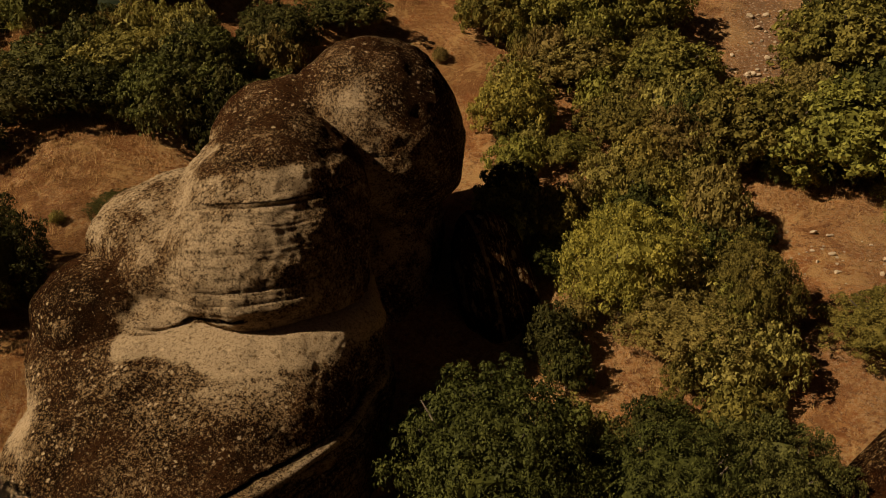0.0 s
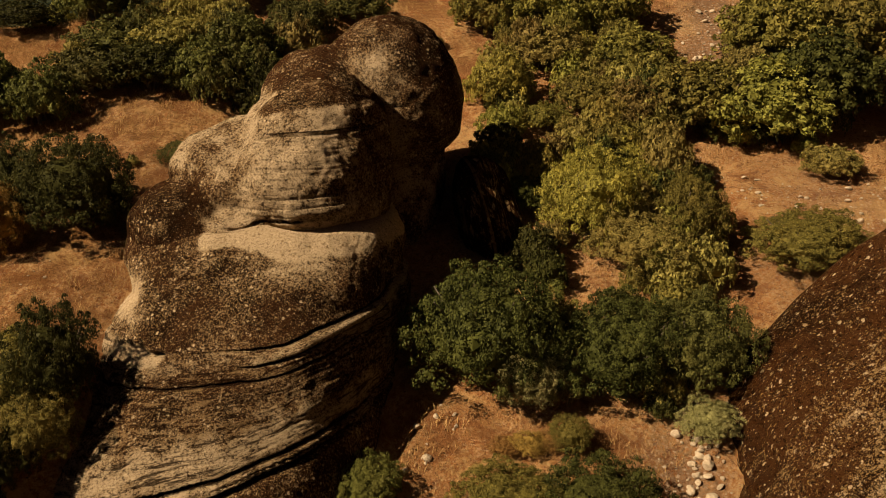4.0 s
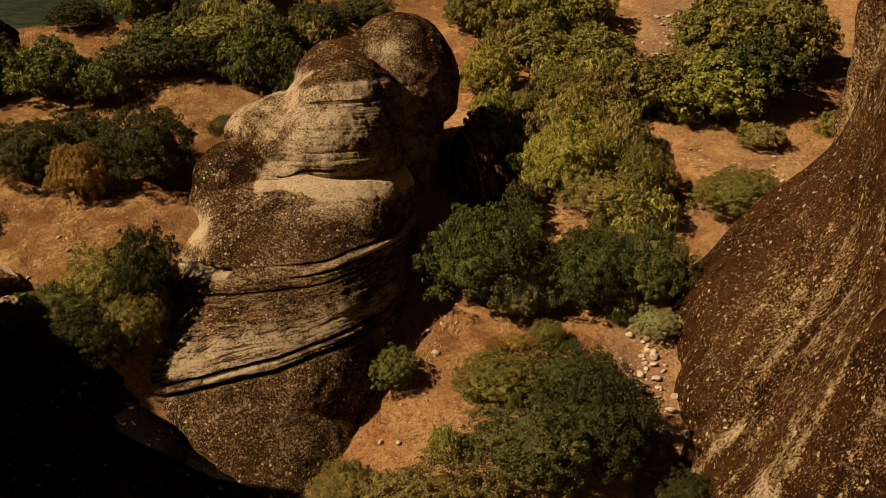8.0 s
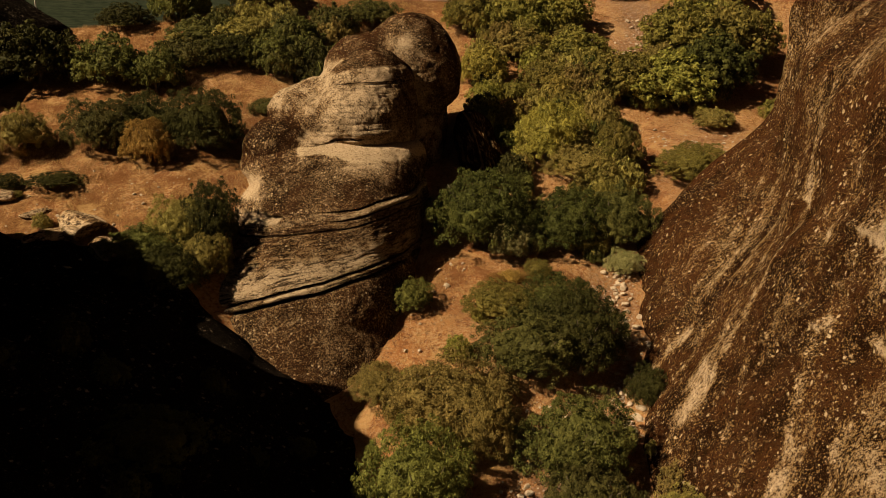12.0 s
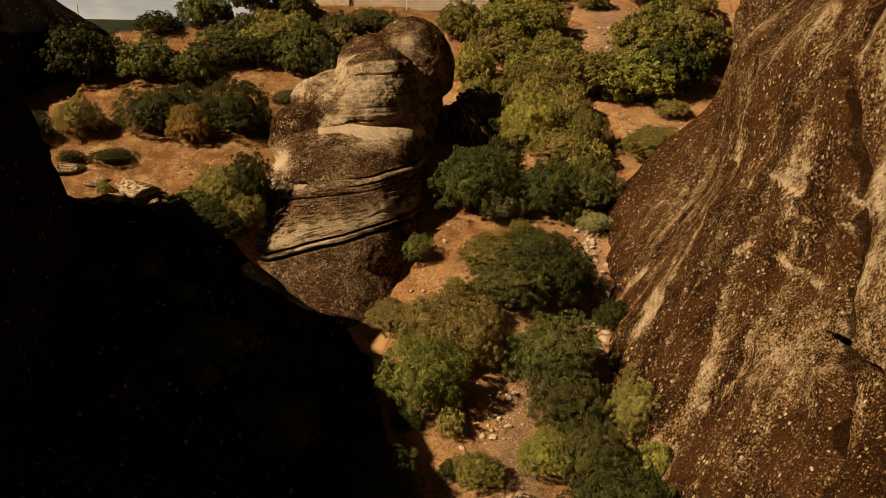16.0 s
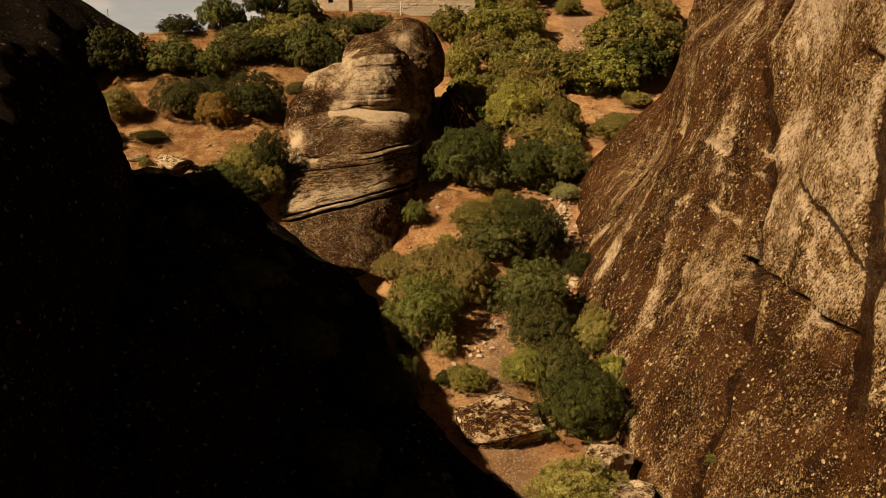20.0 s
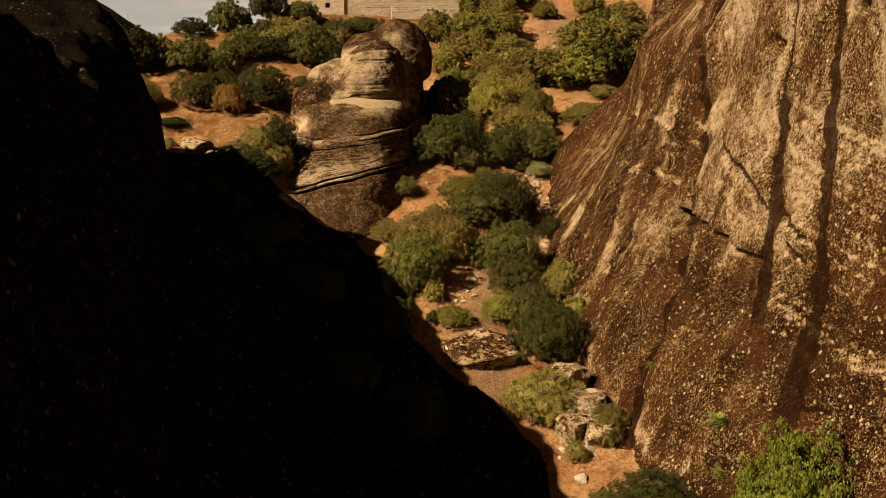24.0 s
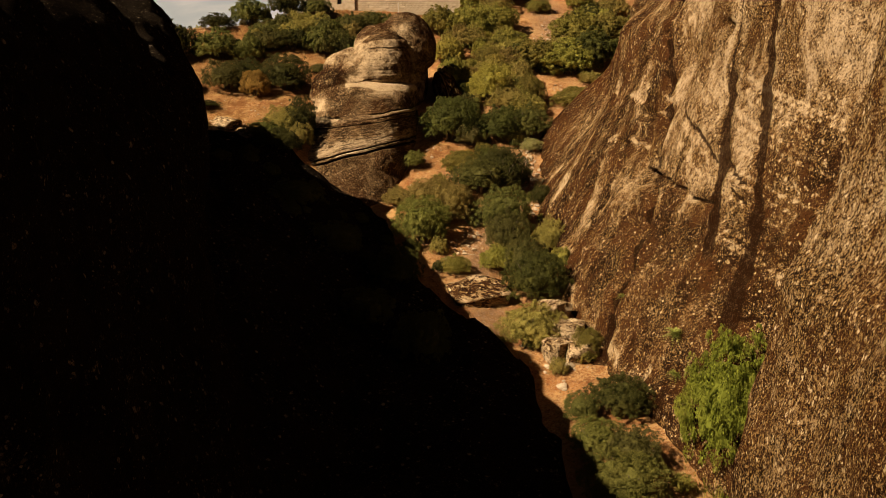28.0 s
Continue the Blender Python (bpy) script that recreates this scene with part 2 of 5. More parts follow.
def earth(name):
    m, nodes, links, bsdf = material(name)
    at = place_of(nodes, links)
    broad = noise_of(nodes, links, at, 0.09, 5, 0.6, 0.5)
    mid = noise_of(nodes, links, at, 0.6, 6, 0.65, 0.4)
    fine = noise_of(nodes, links, at, 5.0, 6, 0.75)
    grit = noise_of(nodes, links, at, 22.0, 3, 0.7)
    soil = mix(nodes, links, (0.310, 0.122, 0.042), (0.450, 0.210, 0.080), stretch(nodes, links, mid, 0.38, 0.62))
    straw = mix(nodes, links, (0.46, 0.245, 0.098), (0.60, 0.370, 0.170), stretch(nodes, links, fine, 0.4, 0.62))
    cover = mix(nodes, links, soil, straw, math_node(nodes, links, "MULTIPLY", stretch(nodes, links, broad, 0.38, 0.56), stretch(nodes, links, fine, 0.40, 0.58)))
    cover = mix(nodes, links, cover, (0.100, 0.040, 0.019), stretch(nodes, links, grit, 0.52, 0.70, 0, 0.75))
    litter = noise_of(nodes, links, at, 3.0, 7, 0.8, 0.2)
    cover = mix(nodes, links, cover, (0.089, 0.031, 0.014), stretch(nodes, links, litter, 0.525, 0.56, 0, 0.80))
    cover = mix(nodes, links, cover, (0.57, 0.36, 0.195), stretch(nodes, links, noise_of(nodes, links, at, 6.0, 6, 0.85), 0.545, 0.575, 0, 0.85))
    hay = mix(nodes, links, (0.125, 0.052, 0.018), (0.270, 0.132, 0.048), stretch(nodes, links, noise_of(nodes, links, at, 9.0, 6, 0.8), 0.42, 0.58))
    cover = mix(nodes, links, cover, hay, math_node(nodes, links, "MULTIPLY", attr_of(nodes, "straw"), stretch(nodes, links, mid, 0.34, 0.58)))
    worn = noise_of(nodes, links, at, 0.33, 7, 0.75, 0.6)
    cover = mix(nodes, links, cover, (0.170, 0.062, 0.022), stretch(nodes, links, worn, 0.52, 0.60, 0, 0.6))
    cover = mix(nodes, links, cover, (0.56, 0.340, 0.140), stretch(nodes, links, worn, 0.46, 0.38, 0, 0.55))
    gravel = attr_of(nodes, "gravel")
    cell = cells_of(nodes, links, at, 3.5)
    stony = mix(nodes, links, (0.229, 0.139, 0.082), (0.474, 0.349, 0.249), stretch(nodes, links, cell.outputs["Distance"], 0.15, 0.45, 1, 0))
    cover = mix(nodes, links, cover, stony, math_node(nodes, links, "MULTIPLY", gravel, stretch(nodes, links, fine, 0.36, 0.56)))
    wood = mix(nodes, links, (0.011, 0.016, 0.008), (0.030, 0.036, 0.020), stretch(nodes, links, noise_of(nodes, links, at, 0.05, 8, 0.8), 0.4, 0.6))
    cover = mix(nodes, links, cover, wood, attr_of(nodes, "forest"))
    links.new(cover, bsdf.inputs["Base Color"])
    bsdf.inputs["Roughness"].default_value = 0.97
    bsdf.inputs["Specular IOR Level"].default_value = 0.02
    first = bump_of(nodes, links, bsdf, fine, 0.95, 0.28)
    bump_of(nodes, links, bsdf, grit, 0.9, 0.08, first)
    return m


def foliage(name, dark, light, tip):
    m, nodes, links, bsdf = material(name)
    geo, info = nodes.new("ShaderNodeNewGeometry"), nodes.new("ShaderNodeObjectInfo")
    at = place_of(nodes, links)
    patch = noise_of(nodes, links, at, 1.6, 3, 0.6)
    tone = mix(nodes, links, tuple(0.55 * v for v in dark), tuple(1.25 * v for v in light), geo.outputs["Random Per Island"])
    tone = mix(nodes, links, tone, tip, stretch(nodes, links, patch, 0.48, 0.68, 0, 0.6))
    hsv = nodes.new("ShaderNodeHueSaturation")
    links.new(tone, hsv.inputs["Color"])
    links.new(stretch(nodes, links, info.outputs["Random"], 0, 1, 0.485, 0.515), hsv.inputs["Hue"])
    links.new(stretch(nodes, links, info.outputs["Random"], 0, 1, 0.8, 1.2), hsv.inputs["Value"])
    links.new(hsv.outputs[0], bsdf.inputs["Base Color"])
    bsdf.inputs["Roughness"].default_value = 0.6
    bsdf.inputs["Specular IOR Level"].default_value = 0.06
    thin = nodes.new("ShaderNodeBsdfTranslucent")
    links.new(hsv.outputs[0], thin.inputs[0])
    both = nodes.new("ShaderNodeMixShader")
    both.inputs[0].default_value = 0.22
    links.new(bsdf.outputs[0], both.inputs[1])
    links.new(thin.outputs[0], both.inputs[2])
    links.new(both.outputs[0], nodes["Material Output"].inputs[0])
    return m


def plain(name, a, b, scale, rough=0.9, lift=0.05):
    m, nodes, links, bsdf = material(name)
    at = place_of(nodes, links)
    one = noise_of(nodes, links, at, scale, 6, 0.7)
    two = noise_of(nodes, links, at, scale * 6, 4, 0.7)
    c = mix(nodes, links, a, b, stretch(nodes, links, one, 0.38, 0.62))
    c = mix(nodes, links, c, tuple(0.55 * v for v in a), stretch(nodes, links, two, 0.5, 0.75, 0, 0.7))
    links.new(c, bsdf.inputs["Base Color"])
    bsdf.inputs["Roughness"].default_value = rough
    bump_of(nodes, links, bsdf, two, 0.7, lift)
    return m


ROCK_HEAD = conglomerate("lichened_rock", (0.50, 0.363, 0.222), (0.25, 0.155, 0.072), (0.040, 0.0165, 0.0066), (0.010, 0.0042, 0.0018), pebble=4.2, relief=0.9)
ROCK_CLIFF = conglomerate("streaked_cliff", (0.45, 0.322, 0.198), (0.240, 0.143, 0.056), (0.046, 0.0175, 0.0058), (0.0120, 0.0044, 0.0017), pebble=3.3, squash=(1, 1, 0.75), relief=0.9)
# Rock for shaded places, made near-black: the shade is put into its colour.
ROCK_SHADE = conglomerate("shade_darkened_rock", (0.20, 0.16, 0.12), (0.06, 0.046, 0.03), (0.014, 0.010, 0.007), (0.006, 0.004, 0.0025), pebble=2.4)
EARTH = earth("dry_earth")
LEAF = {
    "dark": foliage("dark_oak_leaves", (0.033, 0.034, 0.009), (0.072, 0.071, 0.017), (0.108, 0.100, 0.025)),
    "deep": foliage("deep_oak_leaves", (0.056, 0.056, 0.015), (0.120, 0.113, 0.030), (0.172, 0.153, 0.042)),
    "green": foliage("oak_leaves", (0.109, 0.100, 0.021), (0.226, 0.194, 0.044), (0.316, 0.254, 0.060)),
    "olive": foliage("olive_leaves", (0.135, 0.106, 0.027), (0.265, 0.204, 0.059), (0.351, 0.261, 0.078)),
    "yellow": foliage("yellowing_leaves", (0.141, 0.122, 0.026), (0.305, 0.243, 0.053), (0.407, 0.311, 0.067)),
    "bright": foliage("bright_leaves", (0.079, 0.085, 0.019), (0.175, 0.171, 0.040), (0.232, 0.212, 0.056)),
    "vivid": foliage("fresh_leaves", (0.070, 0.075, 0.011), (0.155, 0.158, 0.023), (0.215, 0.205, 0.036)),
    "rust": foliage("rusty_leaves", (0.171, 0.095, 0.026), (0.329, 0.188, 0.052), (0.414, 0.242, 0.070)),
    "pale": foliage("pale_leaves", (0.171, 0.156, 0.054), (0.316, 0.285, 0.110), (0.414, 0.364, 0.156)),
}
BARK = plain("oak_bark", (0.11, 0.08, 0.055), (0.20, 0.155, 0.11), 6.0)
STONE = plain("loose_stone", (0.36, 0.27, 0.17), (0.50, 0.39, 0.27), 2.5)

# ---- ground ----
def build_ground():
    xs, ys = spread(-62, 46, 0.65, 3600), spread(-62, 100, 0.65, 3600)
    y, x = np.meshgrid(ys, xs, indexing="ij")
    z = ground_z(x, y)
    spot = fbm(x, y, 0, 6, 3, 21)
    track = bell(x, 1.5 + 0.42 * (y - 5) * ramp(y, -5, 12) * (1 - 0.3 * ramp(y, 18, 30)), 2.2) * (1 - ramp(y, 26, 34))
    field = bell(x, 17.5, 4.5) * ramp(y, 60, 66) * (1 - ramp(y, 82, 95))
    foot = bell(x, 21, 4) * bell(y, 42, 9)
    gravel = np.clip(1.0 * track + 0.9 * field + 0.7 * foot + 0.15 * spot, 0, 1) * (np.hypot(x, y) < 150)
    forest = ramp(np.hypot(x, y), 240, 500)
    straw = np.clip(0.95 * ramp(-x, 20, 27) * ramp(y, 18, 26) + 0.8 * ramp(y, 58, 68) * (1 - ramp(x, 4, 12)) + 0.8 * bell(y, 27.5, 3.5) * bell(x, 0, 8) + 0.3 * spot, 0, 1)
    ob = link_mesh("ground", np.stack([x, y, z], -1).reshape(-1, 3), grid_faces(len(ys), len(xs)), EARTH,
                   attrs=(("gravel", gravel), ("forest", forest), ("straw", straw)))
    return tagged(ob, "dry orange earth slope with straw grass and gravel", "ground", kind="structure")


build_ground()


# ---- cliffs ----
SLOPE_H = (-6, 0, 3, 8, 14, 20, 26, 35, 50, 70)
SLOPE_X = (-2.5, 0, 1.6, 5.6, 9.8, 12.5, 15.0, 17.0, 18.5, 20.0)
FOOT_Y = (-60, -44, -36, -30, -20, -10, 0, 10, 20, 28, 33, 38, 42)
FOOT_X = (26, 22, 18.5, 16, 12, 10.3, 9.4, 9.0, 9.0, 10.2, 12.0, 16.5, 24)


def cliff_x(y, z):
    """Face of the great cliff: how far to the right it stands at a place along it and a height."""
    foot = sum(np.interp(y + d, FOOT_Y, FOOT_X) for d in (-3, -1, 1, 3)) / 4
    h = z - ground_z(foot, y, False)
    x = foot + sum(np.interp(h + d, SLOPE_H, SLOPE_X) for d in (-1.5, 0, 1.5)) / 3
    return x + 0.7 * np.maximum(z + 7.5, 0) * ramp(y, -4, 22) + 2.4 * bell(h, 10, 5) * ramp(y, 15, 25)


def build_cliff():
    y = np.concatenate([np.linspace(-62, -44, 19)[:-1], np.arange(-44, 42.01, 0.26)])
    z = np.concatenate([np.arange(-50, -4, 0.28), np.linspace(-4, 26, 60)])
    zz, yy = np.meshgrid(z, y, indexing="ij")
    x = cliff_x(yy, zz)
    # Beds that dip towards the camera, and upright flutes.
    bed = zz - 0.28 * yy + 0.8 * fbm(yy, 0, zz, 14, 2, 31)
    x = x - 0.16 * np.abs(vnoise(0.15 * yy, bed * 0.9, 7, 40)) * ramp(-yy, 0, 8)
    x = x - (0.30 + 0.60 * ramp(yy, -6, 2)) * fbm(yy, 0, zz * 0.45, 9, 4, 42) - 0.28 * fbm(yy, 0, zz * 0.7, 2.2, 4, 44)
    # The crack that runs from the dark hole, the hole, and the long upright rib.
    crack = np.abs((zz + 24.5) - 0.09 * (yy + 7.2) - 0.35 * fbm(yy, 0, zz, 3, 2, 46))
    run = ramp(-yy, 6.5, 7.5) * (1 - ramp(-yy, 18, 21))
    hole = np.hypot((yy + 6.3) * 0.50, zz + 24.5 - 0.25 * (yy + 6.3)) + 0.25 * fbm(yy, 0, zz, 0.9, 2, 47)
    x = x + 0.7 * run * bell(crack, 0, 0.15) + 2.8 * (1 - ramp(hole, 0.55, 0.95))
    rib = yy - np.interp(zz, (-42, -39.2, -36.1, -32.6, -29.8, -26.8, -23.4, -20, -17.6, -14.6, -11.4, -6.7), (-20, -18.1, -15.7, -13.5, -11.2, -9.2, -6.0, -2.6, -1.2, 1.5, 4.5, 9)) - 0.25 * fbm(0, 0, zz, 4, 2, 48)
    x = x + 0.8 * bell(rib, 0, 0.40) - 0.5 * bell(rib, 1.4, 1.0)
    for hy, hz in ((-7.0, -8.4), (-8.4, -8.9), (-17.6, -6.3)):
        x = x + 1.1 * bell(np.hypot((yy - hy) * 0.7, zz - hz), 0, 0.45)
    line_a = yy - np.interp(zz, (-32, -24, -15, -5, 5), (-23.2, -18.2, -12.7, -9.0, -6)) - 0.10 * fbm(0, 3, zz, 5, 2, 63)
    line_b = yy - np.interp(zz, (-36.4, -33.9, -28.1, -21.3, -16.5, -11.5, -6.5, 5), (-29.1, -27.8, -25.2, -21.5, -18.9, -17.2, -15.3, -12)) - 0.10 * fbm(0, 7, zz, 5, 2, 64)
    x = x + 0.18 * bell(line_a, 0, 0.5) + 0.18 * bell(line_b, 0, 0.5)
    # Arched beds on the flank, dipping beds towards the near end.
    arch = zz + 0.018 * (yy - 5) ** 2
    for level in (-15.6, -17.3, -19.0, -21.2, -22.8):
        x = x - 0.40 * bell(arch, level, 0.26) * ramp(yy, -3, 0) * (1 - ramp(yy, 11, 14))
    # How bare of lichen the stone is: none at 0, half at 0.5, all at 1.
    flank = ramp(yy, -3, 2)
    pale = 0.335 + 0.14 * fbm(yy, 0, zz, 5, 3, 51) - 0.10 * flank - 0.15 * (1 - ramp(zz, -29, -23))
    for level, half in ((-15.9, 0.30), (-17.4, 0.16), (-21.2, 0.24), (-19.2, 0.14)):
        pale = pale + 0.42 * bell(arch + 0.25 * fbm(yy, 0, zz, 1.5, 3, 53), level, half) * ramp(yy, -3, 0) * (1 - ramp(yy, 8, 11)) * ramp(fbm(yy, level, zz, 3, 2, 54), -0.5, 0.2)
    pale = pale + 0.13 * ramp(-rib, 0.8, 2.0) * ramp(line_a, 0.3, 1.0) * ramp(zz, -26, -23)
    pale = pale + 0.10 * ramp(-line_a, 0.3, 1.0) * ramp(line_b, 0.3, 1.0) * ramp(zz, -32, -22)
    pale = pale + 0.13 * ramp(-line_b, 0.3, 1.0) * ramp(zz, -24, -13)
    dip = zz - 0.27 * yy + 0.25 * fbm(yy, 0, zz, 4, 2, 55)
    pale = pale + (0.55 * bell(vnoise(0.03 * yy, dip * 1.4, 2, 52), 0, 0.10) - 0.03) * ramp(-line_a, 0.4, 2) * (1 - ramp(zz, -16, -13)) * ramp(zz, -33, -29)
    pale = pale + 0.42 * (1 - ramp(np.hypot((yy - 12.6 - 0.4 * (zz + 28)) / 2.0, (zz + 27.9) / 2.2) + 0.4 * fbm(yy, 0, zz, 1.2, 3, 56), 0.35, 1.25)) + 0.42 * (1 - ramp(np.hypot((yy - 18.4) / 0.8, (zz + 26.8) / 2.0) + 0.35 * fbm(yy, 0, zz, 1.0, 3, 63), 0.4, 1.2))
    pale = pale + 0.2 * bell(np.abs(yy - 14.5 - 1.6 * (zz + 16)), 0, 0.5) * bell(zz, -16, 1.8)
    along = yy - 0.62 * (zz + 20)
    pale = pale + (0.26 * fbm(along, 5, zz * 0.10, 1.5, 3, 72) + 0.12 * fbm(along, 9, zz * 0.15, 0.6, 2, 73)) * flank + 0.14 * fbm(yy - 0.35 * zz, 2, zz * 0.12, 1.3, 3, 74) * (1 - flank)
    seam = np.abs(vnoise(0.5 * yy + 0.05 * zz, 0.30 * (zz + 0.7 * yy) + 0.4 * fbm(yy, 0, zz, 5, 2, 57), 4, 58))
    pale = pale + 0.22 * bell(seam, 0, 0.035) * ramp(fbm(yy, 0, zz, 6, 2, 59), 0.0, 0.4)
    wander = 0.35 * fbm(yy, 0, zz, 2.5, 3, 60)
    for stops, places, half, depth in (((-30, -24.5, -18.6, -12.9, -9), (2.8, 7.0, 10.3, 11.5, 12), 0.85, 0.5), ((-31.6, -25.4, -18.5, -13.9, -7.4), (6.2, 11.6, 15.6, 17.0, 20.3), 1.05, 0.55),
                                       ((-27, -22, -16, -10), (17.0, 20.5, 23.5, 27), 0.6, 0.35), ((-34, -27, -20), (-2.0, 1.8, 5.0), 0.5, 0.28)):
        off = np.abs(yy - np.interp(zz, stops, places) + wander)
        pale = pale - depth * (1 - ramp(off, 0.75 * half, 1.25 * half)) * (1 - ramp(zz, -11, -8))
    edge = yy - np.interp(zz, (-32, -25.3, -21.3, -17.7, -12), (20.5, 24.0, 27.0, 30.5, 36)) + wander
    pale = pale - 0.13 * ramp(edge, -0.6, 0.4) * (1 - ramp(zz, -11, -8)) + 0.12 * flank * (1 - ramp(edge, -0.5, 0.5))
    for ya, za, yb, zb in ((13.6, -16.1, 8.5, -16.7), (8.5, -16.7, 2.8, -17.2), (8.2, -20.5, 4.5, -21.3), (4.5, -21.3, 1.8, -21.7), (13.0, -17.2, 6.5, -18.4), (6.5, -18.4, 2.3, -18.6), (4.6, -22.6, 0.7, -22.9), (2.3, -31.4, -0.1, -30.8), (-20.0, -29.2, -21.5, -30.0), (-28.4, -27.5, -31.5, -28.8), (-26.7, -25.4, -30.9, -26.5), (-24.7, -22.4, -30.3, -24.3), (-23.0, -20.5, -28.5, -22.2), (-7.0, -18.4, -16.0, -22.4), (-8.0, -20.5, -14.5, -23.2), (-10.0, -24.7, -18.0, -26.0), (23.2, -14.1, 15.4, -17.1), (7.2, -21.1, 2.9, -21.5), (11.2, -15.9, 7.7, -16.4), (10.7, -23.5, 4.3, -25.0), (14.4, -26.6, 7.7, -28.5), (3.0, -26.0, -4.0, -29.0), (18, -20.5, 12, -23)):
        t = np.clip(((yy - ya) * (yb - ya) + (zz - za) * (zb - za)) / ((yb - ya) ** 2 + (zb - za) ** 2), 0, 1)
        away = np.hypot(yy - ya - t * (yb - ya), zz - za - t * (zb - za) + 0.22 * fbm(yy, 0, zz, 1.4, 3, 62))
        pale = pale + 0.30 * bell(away, 0, 0.15) * ramp(0.35 + fbm(yy, 3, zz, 1.3, 3, 70), 0.0, 0.6)
    pale = pale - 0.08 * ramp(fbm(yy, 0, zz * 0.25, 2.6, 3, 68), 0.1, 0.6) * ramp(-yy, 4, 10)
    foot_z = ground_z(sum(np.interp(yy + d, FOOT_Y, FOOT_X) for d in (-3, -1, 1, 3)) / 4, yy, False)
    pale = pale + 0.38 * bell(zz - foot_z - 1.6 + 0.6 * fbm(yy, 0, zz, 2, 3, 67), 0, 0.55) * ramp(-yy, -6, 2) * (1 - ramp(-yy, 20, 26))
    pale = np.maximum(pale + 0.05 - 0.10 * ramp(yy, 4, 12), 0.16 + 0.05 * fbm(yy, 0, zz, 2, 2, 79))
    # Run-off streaks, plus shade painted into the rib groove, the cracks and the hole.
    lanes = 0 * yy
    ragged = 0.22 * fbm(yy, 0, zz * 0.4, 0.9, 3, 66)
    for line, half, low, top in ((line_a, np.interp(zz, (-30, -24, -15, -13), (0.75, 0.62, 0.50, 0.22)), -33, 9), (line_b, np.interp(zz, (-36, -28, -6), (0.95, 0.62, 0.42)), -38, 12), (rib, np.interp(zz, (-44, -30, -22, -10), (0.34, 0.28, 0.46, 0.42)), -44, 2)):
        lanes = np.maximum(lanes, (1 - ramp(np.abs(line + ragged), half * 0.75, half * 1.15)) * ramp(zz, low, low + 6) * (1 - ramp(zz, top - 4, top)))
    for ya, za, yb, zb in ((-5.9, -17.6, -10.0, -19.0), (-10.0, -19.0, -13.5, -20.6), (-13.5, -20.6, -16.6, -22.0), (-17.0, -21.7, -21.0, -23.2), (-19.9, -23.8, -22.0, -24.9), (-28.5, -33.8, -30.0, -33.4), (-15.8, -37.0, -17.5, -38.6)):
        t = np.clip(((yy - ya) * (yb - ya) + (zz - za) * (zb - za)) / ((yb - ya) ** 2 + (zb - za) ** 2), 0, 1)
        away = np.hypot(yy - ya - t * (yb - ya), zz - za - t * (zb - za) + 0.10 * fbm(yy, 0, zz, 1.0, 2, 65))
        lanes = np.maximum(lanes, 1 - ramp(away, 0.08, 0.20))
        x = x + 0.3 * bell(away, 0, 0.18)
    pale = pale + 0.30 * (1 - ramp(np.hypot((yy + 9.8 - 0.8 * (zz + 26.5)) / 0.7, (zz + 26.7) / 1.6), 0.6, 1.2)) + 0.3 * (1 - ramp(np.hypot((yy + 30.3) / 1.4, (zz + 30) / 0.9), 0.5, 1.2))
    lanes = np.maximum(np.maximum(lanes, run * (1 - ramp(crack, 0.05, 0.15))), 1 - ramp(hole, 0.6, 0.9))
    verts = np.stack([x, yy, zz], -1)
    back = np.stack([np.full((len(z), 2), 95.0), np.tile([46.0, -66.0], (len(z), 1)), zz[:, :2]], -1)
    verts = np.concatenate([verts, back], 1)
    cols = len(y) + 2
    faces = [tuple(f) for f in grid_faces(len(z), cols, wrap=True)]
    faces.append(tuple(range((len(z) - 1) * cols, len(z) * cols)))
    pad = np.zeros((len(z), 2))
    ob = link_mesh("cliff", verts.reshape(-1, 3), faces, ROCK_CLIFF, attrs=(
        ("bare", np.concatenate([np.clip(pale, 0, 1), pad], 1)), ("streak_and_shade", np.concatenate([lanes, pad], 1))))
    return tagged(ob, "towering brown conglomerate cliff with dark run-off streaks", "cliff")


build_cliff()


